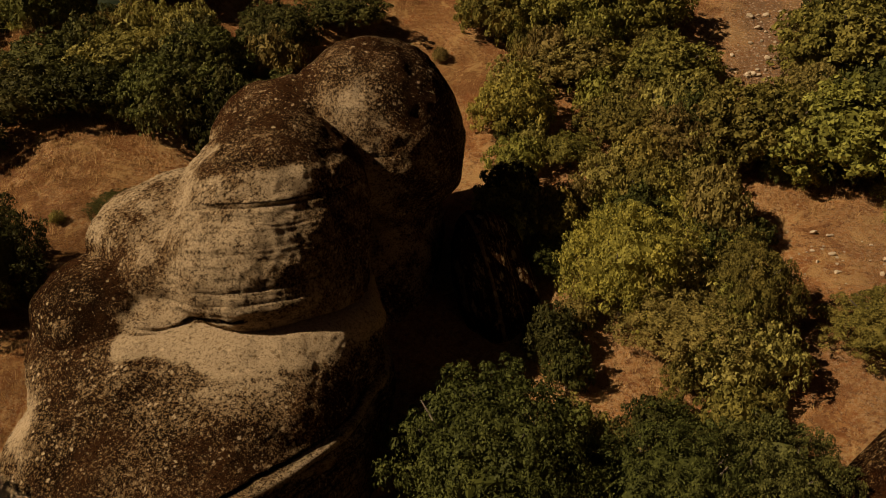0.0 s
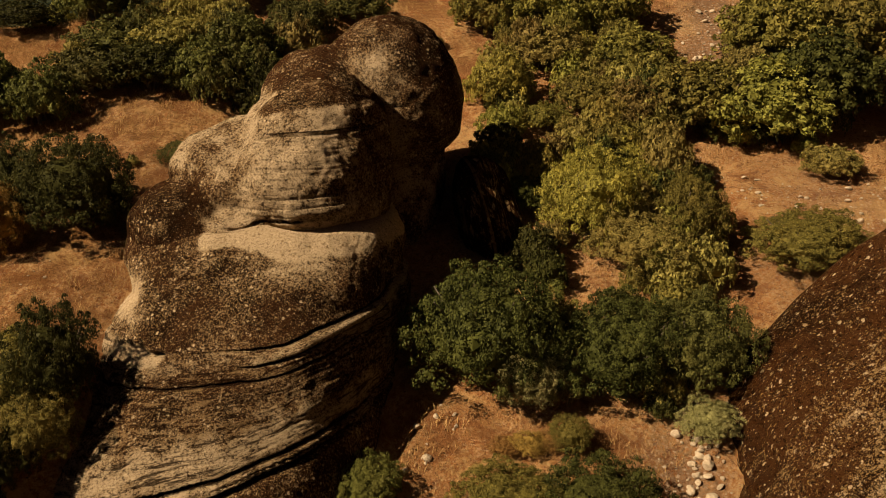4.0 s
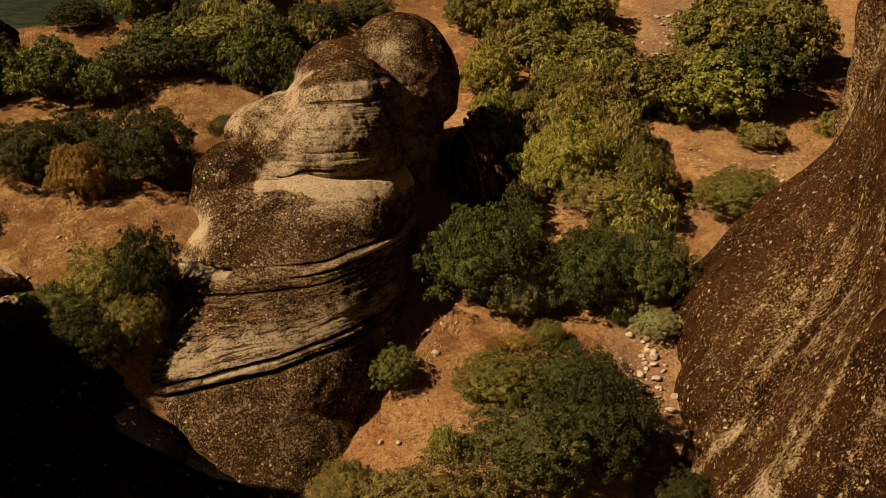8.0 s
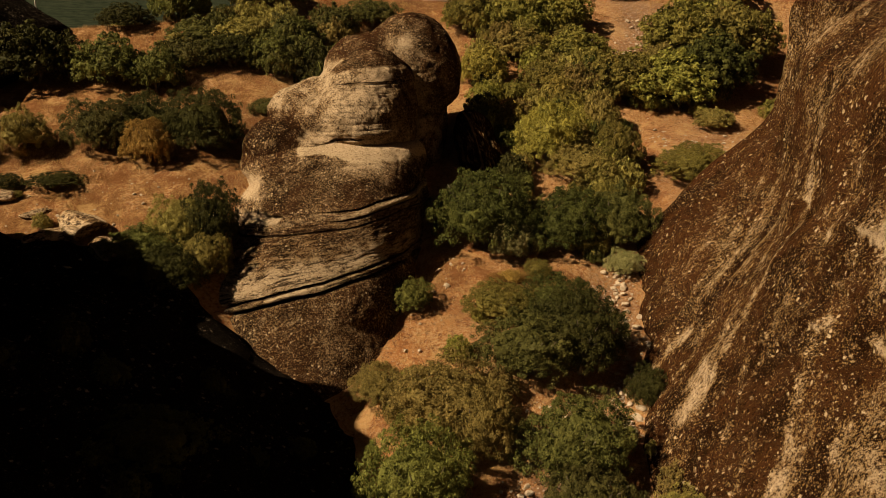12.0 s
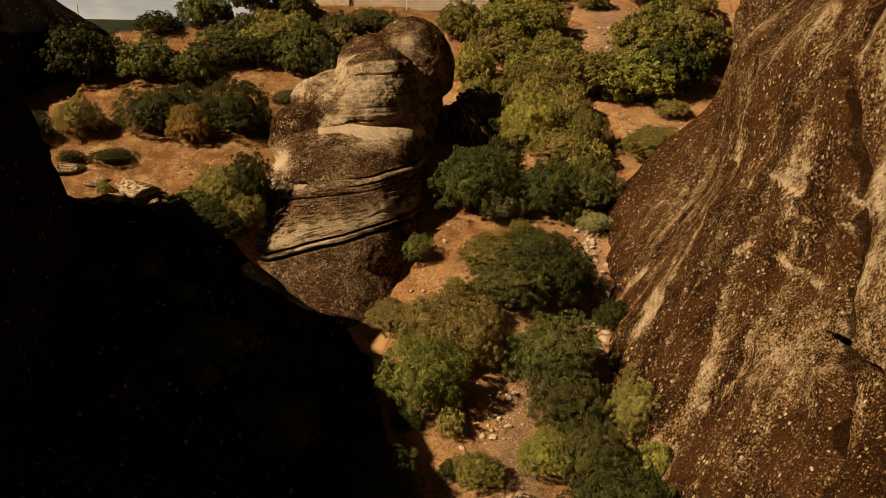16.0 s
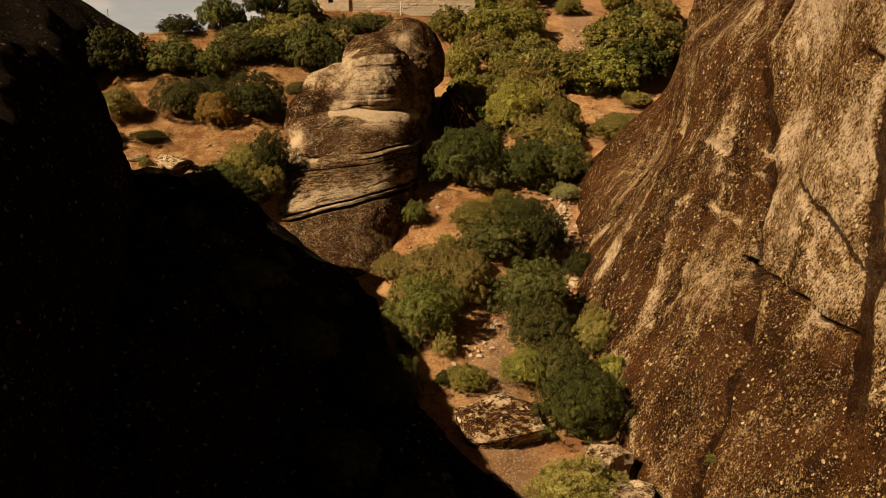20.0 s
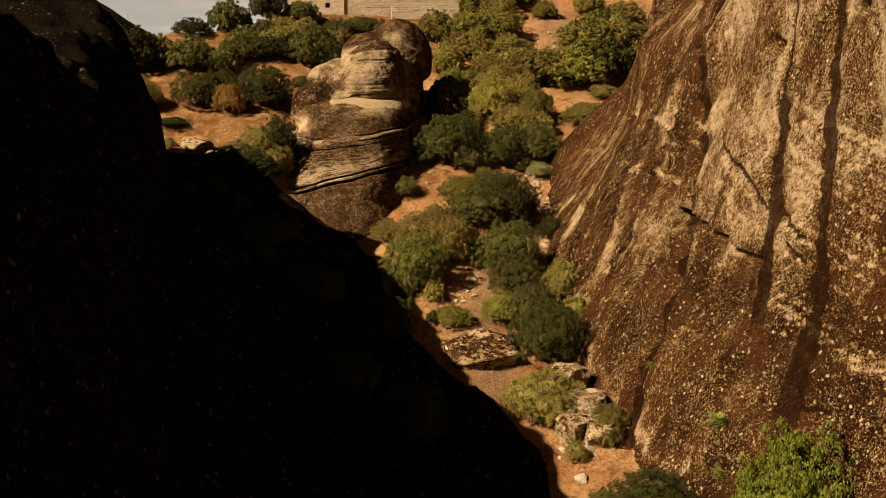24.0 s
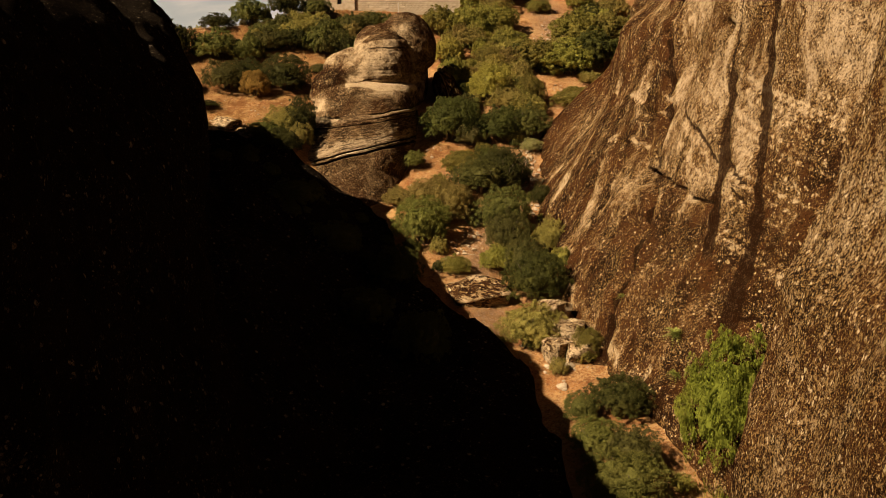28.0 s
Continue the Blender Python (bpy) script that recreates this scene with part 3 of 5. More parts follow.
def build_buttress():
    z = np.arange(-58, 14.1, 0.5)
    s = np.linspace(0, 1, 170)
    zz, ss = np.meshgrid(z, s, indexing="ij")
    lean = np.interp(zz, (-58, -34, -27, -24, -22, -19, -16, -8, 14), (9.0, 13.4, 14.8, 15.5, 16.6, 17.8, 18.3, 20, 24))
    # Plan: along the face towards the far corner, then round it and back.
    t = np.clip(ss / 0.66, 0, 1)
    u = np.clip((ss - 0.66) / 0.34, 0, 1)
    yy = -112 + t * 57.5 + 3.5 * np.sin(u * math.pi / 2)
    x = lean - 1.5 * (1 - t) + u * u * 60
    n = 0.6 * fbm(x, yy, zz * 0.5, 7, 4, 71) + 0.16 * fbm(x, yy, zz * 0.6, 1.4, 3, 75)
    x, yy = x - n, yy + 0.4 * n * u
    bare = 0.36 + 0.12 * fbm(yy, x, zz, 6, 3, 77) + 0.08 * ramp(zz, -24, -20)
    bare = bare + 0.3 * bell(np.abs(vnoise(0.8 * yy, 0.06 * zz, 3, 78)), 0, 0.05) * ramp(-zz, 27, 30)
    lanes = 0 * yy
    cols = len(s) + 1
    verts = np.concatenate([np.stack([x, yy, zz], -1), np.stack([np.full((len(z), 1), 80.0), np.full((len(z), 1), -112.0), zz[:, :1]], -1)], 1)
    faces = [tuple(f) for f in grid_faces(len(z), cols, wrap=True)]
    faces.append(tuple(range((len(z) - 1) * cols, len(z) * cols)))
    pad = np.zeros((len(z), 1))
    ob = link_mesh("rock_buttress", verts.reshape(-1, 3), faces, ROCK_CLIFF, attrs=(
        ("bare", np.concatenate([np.clip(bare, 0, 1), pad], 1)), ("streak_and_shade", np.concatenate([lanes, pad], 1))))
    return tagged(ob, "brown pebbly rock buttress leaning beside the cliff", "cliff")


build_buttress()


def build_rear_crag():
    z = np.arange(-24, 9.1, 0.4)
    a = np.linspace(0, 2 * math.pi, 260, endpoint=False)
    zz, aa = np.meshgrid(z, a, indexing="ij")
    wide = np.interp(zz, (-24, -14, -6, 0, 6, 9), (22, 21.5, 20.8, 20, 17, 9))
    n = 1.0 * fbm(20 * np.cos(aa), 20 * np.sin(aa), zz * 0.5, 8, 4, 171) + 0.25 * fbm(20 * np.cos(aa), 20 * np.sin(aa), zz, 1.8, 3, 173)
    x, y = 49.0 + (wide + n) * np.cos(aa), 48 + (0.45 * wide + n) * np.sin(aa)
    bare = np.clip(0.42 + 0.25 * fbm(x, y, zz * 0.5, 4, 3, 175), 0, 1)
    faces = [tuple(f) for f in grid_faces(len(z), len(a), wrap=True)]
    faces.append(tuple(range((len(z) - 1) * len(a), len(z) * len(a))))
    ob = link_mesh("rock_crag", np.stack([x, y, zz], -1).reshape(-1, 3), faces, ROCK_CLIFF, attrs=(("bare", bare), ("streak_and_shade", 0 * bare)))
    return tagged(ob, "pale weathered rock crag rising behind the cliff", "cliff")


build_rear_crag()


def build_shaded_cliff():
    z = np.concatenate([np.arange(-60, -19, 0.7), np.arange(-19, -3.6, 0.35)])
    # Plan of the foot: along the gully, then round the far corner and away.
    along = np.linspace(0, 1, 300)
    stops = (0, 0.42, 0.55, 0.67, 0.78, 0.85, 0.91, 1)
    px = np.interp(along, stops, (-21.2, -21.2, -22.2, -26.2, -31.1, -34.3, -42.5, -130))
    py = np.interp(along, stops, (-140, -60, -42, -20, 1.2, 13, 19, 31))
    k = np.ones(19) / 19
    px[9:-9], py[9:-9] = np.convolve(px, k, "valid"), np.convolve(py, k, "valid")
    tx, ty = np.gradient(px), np.gradient(py)
    ln = np.hypot(tx, ty)
    nx, ny = ty / ln, -tx / ln
    off = np.interp(z, (-60, -42, -30, -19, -14, -10, -8, -6.6, -5.6, -4.8, -4.2), (9, 4.5, 1.2, 0, -1.2, -3.0, -5.0, -7.5, -10.5, -15, -24))
    steep = np.interp(along, (0, 0.66, 0.80, 1), (0.42, 0.42, 1, 1))
    o = np.where(off[:, None] < 0, off[:, None] * steep, off[:, None])
    x, y = px + nx * o, py + ny * o
    zz = z[:, None] + 0 * px
    n = 1.1 * fbm(x, y, zz * 0.6, 8, 4, 81) + 0.3 * fbm(x, y, zz, 1.8, 3, 85)
    x, y = x + nx * n, y + ny * n
    lumps = 1.5 * np.abs(fbm(x, y, 0, 7, 2, 90)) - 0.7 + 0.5 * fbm(x, y, 0, 2.5, 2, 92)
    zz = zz + (0.6 * fbm(x, y, 0, 11, 3, 87) + lumps) * ramp(zz, -20, -9) + np.interp(y, (-60, -50, -42, -35, -28, -22, -14, -4, 4, 12), (-2.5, -3, -3, -2.6, -2.4, -2.2, 0.3, 1.0, 2.2, 3.2)) * ramp(zz, -15, -8)
    across = y - 0.4844 * x
    notch = np.interp(across, (-39, -28.3, -21.2, -14.4, -11.4, -7.7, -3.9, 0.6, 3.2, 6.5, 8.4, 12.5, 17.2, 20.7, 21.6, 23.7, 25, 26.4, 29, 31.3, 32.9, 34.7, 39.2, 43.9, 46),
                      (-0.2, -2.1, 0.8, -0.3, -1.2, -1.8, -2.6, -1.6, -2, -1.7, -2.7, -2.4, -2.5, -1.3, 0.3, 0, -3, -4.8, -3.4, -1.2, -1, 0.5, 2, 2.2, 0.5))
    zz = zz + notch * ramp(zz, -16, -9)
    cols = len(px) + 1
    verts = np.concatenate([np.stack([x, y, zz], -1), np.stack([np.full((len(z), 1), -120.0), np.full((len(z), 1), -135.0), z[:, None]], -1)], 1)
    faces = [tuple(f) for f in grid_faces(len(z), cols, wrap=True)]
    faces.append(tuple(range((len(z) - 1) * cols, len(z) * cols)))
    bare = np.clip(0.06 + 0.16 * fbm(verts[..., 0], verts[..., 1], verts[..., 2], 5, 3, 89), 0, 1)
    # The near-black rock deepens the cliff's real shade by colour.
    ob = link_mesh("shaded_cliff", verts.reshape(-1, 3), faces, ROCK_SHADE, attrs=(("bare", bare), ("streak_and_shade", 0 * bare)))
    return tagged(ob, "pebbly cliff in its own shade, darkened for it in its colour", "cliff")


build_shaded_cliff()


def build_left_crag():
    z = np.arange(-22, 9.1, 0.45)
    a = np.linspace(0, 2 * math.pi, 220, endpoint=False)
    zz, aa = np.meshgrid(z, a, indexing="ij")
    turn = radians(-28)
    shrink = np.interp(zz, (-22, -8, -4, 2, 9), (1.05, 1.0, 0.93, 0.80, 0.45))
    ex, ey = 9 * shrink * np.cos(aa), 22 * shrink * np.sign(np.sin(aa)) * np.abs(np.sin(aa)) ** 0.85
    n = 1.0 * fbm(12 * np.cos(aa), 20 * np.sin(aa), zz * 0.6, 7, 4, 181) + 0.25 * fbm(12 * np.cos(aa), 20 * np.sin(aa), zz, 1.8, 3, 183)
    ex, ey = ex + n * np.cos(aa), ey + n * np.sin(aa)
    x = -62.8 - 1.15 * np.maximum(zz + 6, 0) + ex * math.cos(turn) - ey * math.sin(turn)
    y = 45.0 + ex * math.sin(turn) + ey * math.cos(turn)
    bare = np.clip(0.12 + 0.2 * fbm(x, y, zz, 4, 3, 185), 0, 1)
    faces = [tuple(f) for f in grid_faces(len(z), len(a), wrap=True)]
    faces.append(tuple(range((len(z) - 1) * len(a), len(z) * len(a))))
    # Same near-black rock, so the unlit face's shade is partly painted.
    ob = link_mesh("rock_crag", np.stack([x, y, zz], -1).reshape(-1, 3), faces, ROCK_SHADE, attrs=(("bare", bare), ("streak_and_shade", 0 * bare)))
    return tagged(ob, "crag rising beside the meadow, its face's shade put into its colour", "cliff")


build_left_crag()


# ---- the head-shaped rock ----
def lump(bm, centre, radii, turn=0.0):
    made = bmesh.ops.create_icosphere(bm, subdivisions=4, radius=1.0)["verts"]
    m = pose(*centre, 0, 0, turn) @ Matrix.Diagonal((*radii, 1))
    for v in made:
        v.co = m @ v.co


def remeshed(bm, voxel):
    """Verts and faces of the lumps melted into one skin."""
    me = bpy.data.meshes.new("lumps")
    bm.to_mesh(me)
    bm.free()
    ob = new("lumps", me)
    skin = ob.modifiers.new("skin", "REMESH")
    skin.mode, skin.voxel_size = "VOXEL", voxel
    soft = ob.modifiers.new("soft", "SMOOTH")
    soft.factor, soft.iterations = 0.5, 6
    done = ob.evaluated_get(bpy.context.evaluated_depsgraph_get()).to_mesh()
    n = len(done.vertices)
    co, no = np.empty(n * 3, np.float32), np.empty(n * 3, np.float32)
    done.vertices.foreach_get("co", co)
    done.vertices.foreach_get("normal", no)
    faces = [tuple(p.vertices) for p in done.polygons]
    bpy.data.objects.remove(ob)
    bpy.data.meshes.remove(me)
    return co.reshape(-1, 3).astype(float), no.reshape(-1, 3).astype(float), faces


LEDGE_X = (-24, -20.3, -17.2, -14.4, -12, -10.6, -7.4)
LEDGE_UPPER = (-19.9, -19.66, -19.6, -19.4, -19.1, -18.75, -18.5)
LEDGE_LOWER = (-26.8, -25.6, -24.6, -24.15, -23.6, -23.3, -23.1)


def build_head_rock():
    rock = tagged(new("head_shaped_rock"), "head-shaped sandstone tower, brown lichen over pale layered stone", "rock")
    rock.matrix_world = pose(-15, 36, -26)

    def piece(name, lumps, voxel, shape, paint, label):
        bm = bmesh.new()
        for args in lumps:
            lump(bm, *args)
        co, no, faces = remeshed(bm, voxel)
        x, y, z = co.T
        push = shape(x, y, z, no)
        co = co + no * push[:, None]
        bare, dark, strata = paint(*co.T, no)
        ob = link_mesh(name, co, faces, ROCK_HEAD, label=label, attrs=(("bare", np.clip(bare, 0, 1)), ("streak_and_shade", np.clip(dark, 0, 1)), ("strata", np.clip(strata, 0, 1)), ("bed", co[:, 2])))
        ob.parent = rock
        ob.matrix_parent_inverse = rock.matrix_basis.inverted()

    def rough(x, y, z):
        return 0.34 * fbm(x, y, z, 5, 3, 91) + 0.10 * fbm(x, y, z, 1.3, 4, 95) + 0.04 * fbm(x, y, z, 0.4, 2, 97)

    def bed_of(x, y, z):
        """Height within the beds: 0 at the upper ledge, -5.4 at the lower one."""
        up, low = np.interp(x, LEDGE_X, LEDGE_UPPER), np.interp(x, LEDGE_X, LEDGE_LOWER)
        return np.where(z > up, z - up, np.where(z > low, (z - up) / (up - low) * 5.4, z - low - 5.4)) + 0.10 * fbm(x, y, z, 3, 2, 101)

    def groove(bed, level, half):
        """A cut with a sharp roof and a sloping floor."""
        return ramp(bed, level - 2.2 * half, level) * (1 - ramp(bed, level + 0.25 * half, level + 0.6 * half))

    def body_shape(x, y, z):
        bed = bed_of(x, y, z)
        right = ramp(x, -15.5, -12)
        cuts = (0.10 + 0.40 * right) * groove(bed, -0.05, 0.12) + 0.35 * right * groove(bed, -0.75, 0.10) + 0.22 * groove(bed, -1.45, 0.10) * ramp(fbm(x, y, 0, 4, 2, 110), -0.5, 0)
        cuts = cuts + 0.60 * groove(bed, -5.05, 0.12) + 0.75 * groove(bed, -5.65, 0.15) * ramp(x, -24, -20) + 0.25 * right * groove(bed, -5.35, 0.08)
        slot = 0.7 * groove(bed, -0.20, 0.14) * ramp(x, -20.6, -20.2) * (1 - ramp(x, -18.4, -18.0))
        lips = 0.30 * bell(bed, -0.35, 0.35) * right + 0.22 * bell(bed, -5.3, 0.22)
        fine = 0.07 * vnoise(0.3 * x, 0.3 * y, bed * 3.4, 103) + 0.04 * vnoise(0.5 * x, 0.5 * y, bed * 8, 104)
        dent = 0.9 * bell(np.hypot((y - 31.5) / 2.4, (z + 18.3) / 0.8), 0, 1) * ramp(-x, 20, 21.5)
        return rough(x, y, z) + lips - cuts - slot - dent + fine * ramp(-bed, -0.1, 0.3) * (1 - ramp(-bed, 5.6, 6.0))

    def body_paint(x, y, z):
        bed = bed_of(x, y, z)
        right = ramp(x, -16, -11)
        band = ramp(-bed, 0.0, 0.15) * (1 - ramp(-bed, 5.5, 5.75))
        bare = 0.33 + 0.12 * fbm(x, y, z, 3, 3, 107)
        slab = z + 0.5 * right + 0.25 * fbm(x, y, z, 1.6, 3, 106)
        bare = bare + 0.80 * ramp(slab, -15.65, -15.25) * ramp(x + 0.4 * fbm(x, y, z, 1.2, 2, 108), -18.2, -17.4)
        bare = bare + 0.30 * right * ramp(bed, 1.4, 2.8) + 0.30 * bell(bed, -0.5, 0.5) * (0.35 + 0.65 * right) + 0.30 * bell(bed, -4.2, 0.8) * ramp(0.4 + fbm(x, y, z, 4, 2, 109), 0.1, 0.7)
        bare = bare + 0.45 * bell(bed, -5.35, 0.20) * ramp(x, -18.3, -17.9) * (1 - ramp(x, -15.3, -14.9)) + 0.12 * band
        bare = bare + 0.9 * bell(np.hypot((y - 31.5) / 2.6, (z + 18.4) / 1.0), 0, 1) * ramp(-x, 19.8, 21) + 0.8 * bell(bed, -0.48, 0.14) * (1 - ramp(x, -18.6, -18.1))
        # Grooves are darkened as well as cut: their shade goes into the colour.
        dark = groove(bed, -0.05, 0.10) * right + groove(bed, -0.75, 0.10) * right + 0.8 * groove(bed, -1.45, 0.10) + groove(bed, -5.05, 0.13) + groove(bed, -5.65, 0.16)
        return bare, dark, band * 0.95 * (1 - 0.6 * bell(bed, -0.5, 0.4) * right), bed

    # The body: rings from the foot up, each with its middle, half widths and turn.
    rings = ((-38, -17.0, 28.4, 12.0, 16.0, -6), (-30, -17.4, 29.6, 11.2, 12.4, -6), (-27, -17.2, 30.6, 10.1, 11.6, -6), (-25.4, -16.7, 31.0, 9.3, 11.3, -5),
             (-24.6, -16.2, 31.4, 8.8, 11.4, -5), (-22.5, -15.4, 33.0, 8.2, 10.6, -8), (-20.6, -15.1, 34.2, 8.2, 9.8, -12), (-19.6, -15.0, 34.8, 8.1, 9.4, -13), (-18.7, -15.3, 35.2, 7.8, 9.0, -13),
             (-17.5, -15.5, 36.0, 8.2, 8.3, -2), (-16.5, -15.5, 36.8, 8.2, 7.6, 4), (-15.5, -15.4, 37.5, 7.9, 7.0, 6), (-15.0, -15.2, 37.8, 7.3, 6.7, 6), (-14.7, -15.4, 37.9, 6.4, 5.8, 0), (-14.5, -15.4, 38.2, 3.0, 3.0, 0))
    kz, kx, ky, krx, kry, kt = np.array(rings).T
    z = np.concatenate([np.arange(-36, -27.5, 0.25), np.arange(-27.5, -14.49, 0.055)])
    a = np.linspace(0, 2 * math.pi, 440, endpoint=False)
    zz, aa = np.meshgrid(z, a, indexing="ij")
    soft = lambda k: (sum(np.interp(zz + d, kz, k) for d in (-0.45, -0.2, 0, 0.2, 0.45)) / 5)
    box = 0.90 - 0.12 * ramp(-zz, 23, 26)
    ex, ey, turn = soft(krx) * np.sign(np.cos(aa)) * np.abs(np.cos(aa)) ** box, soft(kry) * np.sign(np.sin(aa)) * np.abs(np.sin(aa)) ** box, np.radians(soft(kt))
    nx, ny = np.cos(aa + turn), np.sin(aa + turn)
    x, y = soft(kx) + ex * np.cos(turn) - ey * np.sin(turn), soft(ky) + ex * np.sin(turn) + ey * np.cos(turn)
    push = body_shape(x, y, zz)
    x, y = x + nx * push, y + ny * push
    bare, dark, strata, bed = body_paint(x, y, zz)
    faces = [tuple(f) for f in grid_faces(len(z), len(a), wrap=True)]
    faces.append(tuple(range((len(z) - 1) * len(a), len(z) * len(a))))
    link_mesh("body", np.stack([x, y, zz], -1).reshape(-1, 3), faces, ROCK_HEAD, rock, "brown lichened base with pale ledges",
              attrs=(("bare", np.clip(bare, 0, 1)), ("streak_and_shade", np.clip(dark, 0, 1)), ("strata", np.clip(strata, 0, 1)), ("bed", bed)))

    def head_bed(x, y, z):
        return z - 0.04 * (x + 13) + 0.10 * fbm(x, y, 0, 4, 2, 111)

    def head_shape(x, y, z, no):
        bed = head_bed(x, y, z)
        front = (1 - np.abs(no[:, 2]) ** 2) * ramp(-no[:, 1], 0.0, 0.4) * ramp(x, -17.8, -16.2)
        cuts = 0.30 * groove(bed, -9.9, 0.05) * ramp(x, -15.4, -14.8) + 0.09 * groove(bed, -10.7, 0.05) + 0.07 * groove(bed, -11.7, 0.05) + 0.12 * groove(bed, -13.15, 0.05) * ramp(x, -15.5, -13.5) + 0.10 * groove(bed, -13.7, 0.05) + 0.45 * groove(bed, -14.5, 0.09) * (1 - ramp(x, -12.5, -11.5))
        return rough(x, y, z) - front * cuts + 0.05 * front * vnoise(0.3 * x, 0.3 * y, bed * 4.0, 113)

    def head_paint(x, y, z, no):
        crown = ramp(z + 0.7 * fbm(x, y, z, 1.8, 4, 117), -8.9, -8.2)
        left = ramp(-x + 0.7 * fbm(x, y, z, 1.5, 3, 118), 17.4, 18.8)
        # Sides facing +x, away from the sun, are darkened: shade painted in.
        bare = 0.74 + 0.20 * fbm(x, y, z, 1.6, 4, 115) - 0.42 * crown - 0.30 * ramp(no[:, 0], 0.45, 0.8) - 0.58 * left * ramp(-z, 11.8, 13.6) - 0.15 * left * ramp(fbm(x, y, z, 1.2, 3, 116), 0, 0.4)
        bed = head_bed(x, y, z)
        face = ramp(x, -17.5, -15.5) * ramp(-z, 9.9, 10.2)
        # Brow and mouth slots carry their shade as painted dark.
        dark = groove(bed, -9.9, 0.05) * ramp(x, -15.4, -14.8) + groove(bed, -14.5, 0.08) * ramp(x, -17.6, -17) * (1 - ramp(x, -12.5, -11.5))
        return bare, dark * (no[:, 2] < 0.6), 0.40 * face * (no[:, 2] < 0.7)

    # Beds of the head from the chin up: height, middle, half widths.
    beds = ((-14.9, -13.0, 38.6, 5.0, 6.3), (-14.1, -13.1, 38.5, 5.1, 6.75), (-13.5, -13.1, 38.5, 5.15, 6.6), (-12.9, -13.1, 38.6, 5.1, 6.5), (-12.2, -13.0, 38.7, 5.0, 6.35), (-11.5, -12.9, 38.8, 4.8, 6.1), (-10.8, -12.8, 38.9, 4.6, 5.8),
            (-10.1, -12.7, 39.0, 4.4, 5.4), (-9.4, -12.6, 39.1, 4.15, 5.1), (-8.8, -12.4, 39.3, 3.8, 4.6), (-8.3, -12.3, 39.5, 3.2, 3.9), (-7.9, -12.2, 39.6, 2.4, 3.0))
    tops, mx, my, wx, wy = np.array(beds).T
    piece("head", tuple(((np.interp(h, tops, mx), np.interp(h, tops, my), h), (np.interp(h, tops, wx), np.interp(h, tops, wy), 0.75), 0) for h in np.arange(-14.9, -7.85, 0.22)) + (((-17.2, 39.6, -13.0), (5.0, 5.2, 3.2), 0), ((-16.2, 38.2, -13.6), (4.0, 5.2, 2.6), 0), ((-19.0, 38.4, -16.2), (4.4, 5.6, 3.8), 0), ((-16.6, 36.6, -15.1), (3.6, 5.0, 1.5), 0), ((-19.3, 35.8, -15.7), (4.0, 4.6, 2.9), 0)),
          0.11, head_shape, head_paint, "pale layered stone with a brown crown")

    def dome_shape(x, y, z, no):
        return rough(x, y, z) + 0.3 * bell(x + 0.25 * (z + 9), -11.6, 0.5) * ramp(-no[:, 1], 0.2, 0.6) - 0.15 * groove(z + 0.1 * fbm(x, y, z, 2, 2, 120), -9.4, 0.06)

    def dome_paint(x, y, z, no):
        low = 1 - ramp(z + 1.0 * fbm(x, y, z, 2.4, 4, 121) - 2.2 * bell(x, -9.3, 1.8), -9.2, -7.2)
        # The dome's sun-away side gets some shade put into its colour.
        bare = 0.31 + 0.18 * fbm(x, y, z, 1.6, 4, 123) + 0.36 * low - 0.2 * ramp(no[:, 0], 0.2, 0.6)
        return bare, 0 * bare, 0.25 * low

    piece("dome", (((-9.4, 46.3, -9.4), (4.9, 5.2, 5.2), 0), ((-13.8, 44.6, -9.4), (4.0, 4.5, 3.4), 0), ((-9.0, 47.3, -15), (3.3, 3.5, 6), 0), ((-10.0, 47, -21), (4.2, 4.6, 9), 0)),
          0.16, dome_shape, dome_paint, "brown lichened dome, paler below")
    return rock


build_head_rock()


# ---- rock apron laid over the shaded ground, its colour deepening the shade ----
def build_apron():
    y, x = np.meshgrid(np.arange(-95, 27.1, 0.7), np.arange(-46, 12.1, 0.7), indexing="ij")
    # Right edge traces the cast shadow; near-black rock puts that shade into the colour.
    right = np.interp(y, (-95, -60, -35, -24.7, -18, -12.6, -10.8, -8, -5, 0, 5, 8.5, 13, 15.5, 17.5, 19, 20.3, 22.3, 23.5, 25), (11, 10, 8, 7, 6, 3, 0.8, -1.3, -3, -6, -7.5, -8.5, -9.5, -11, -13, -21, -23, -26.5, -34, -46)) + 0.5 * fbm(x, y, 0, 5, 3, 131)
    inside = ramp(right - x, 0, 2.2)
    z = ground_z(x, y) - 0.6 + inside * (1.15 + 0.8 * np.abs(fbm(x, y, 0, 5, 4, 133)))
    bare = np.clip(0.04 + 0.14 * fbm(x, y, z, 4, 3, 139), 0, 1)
    ob = link_mesh("rock_apron", np.stack([x, y, z], -1).reshape(-1, 3), grid_faces(*x.shape), ROCK_SHADE, attrs=(("bare", bare), ("streak_and_shade", 0 * bare)))
    return tagged(ob, "near-black sheet of bedrock, the cliff's shade put into its colour", "rock", kind="structure")


build_apron()


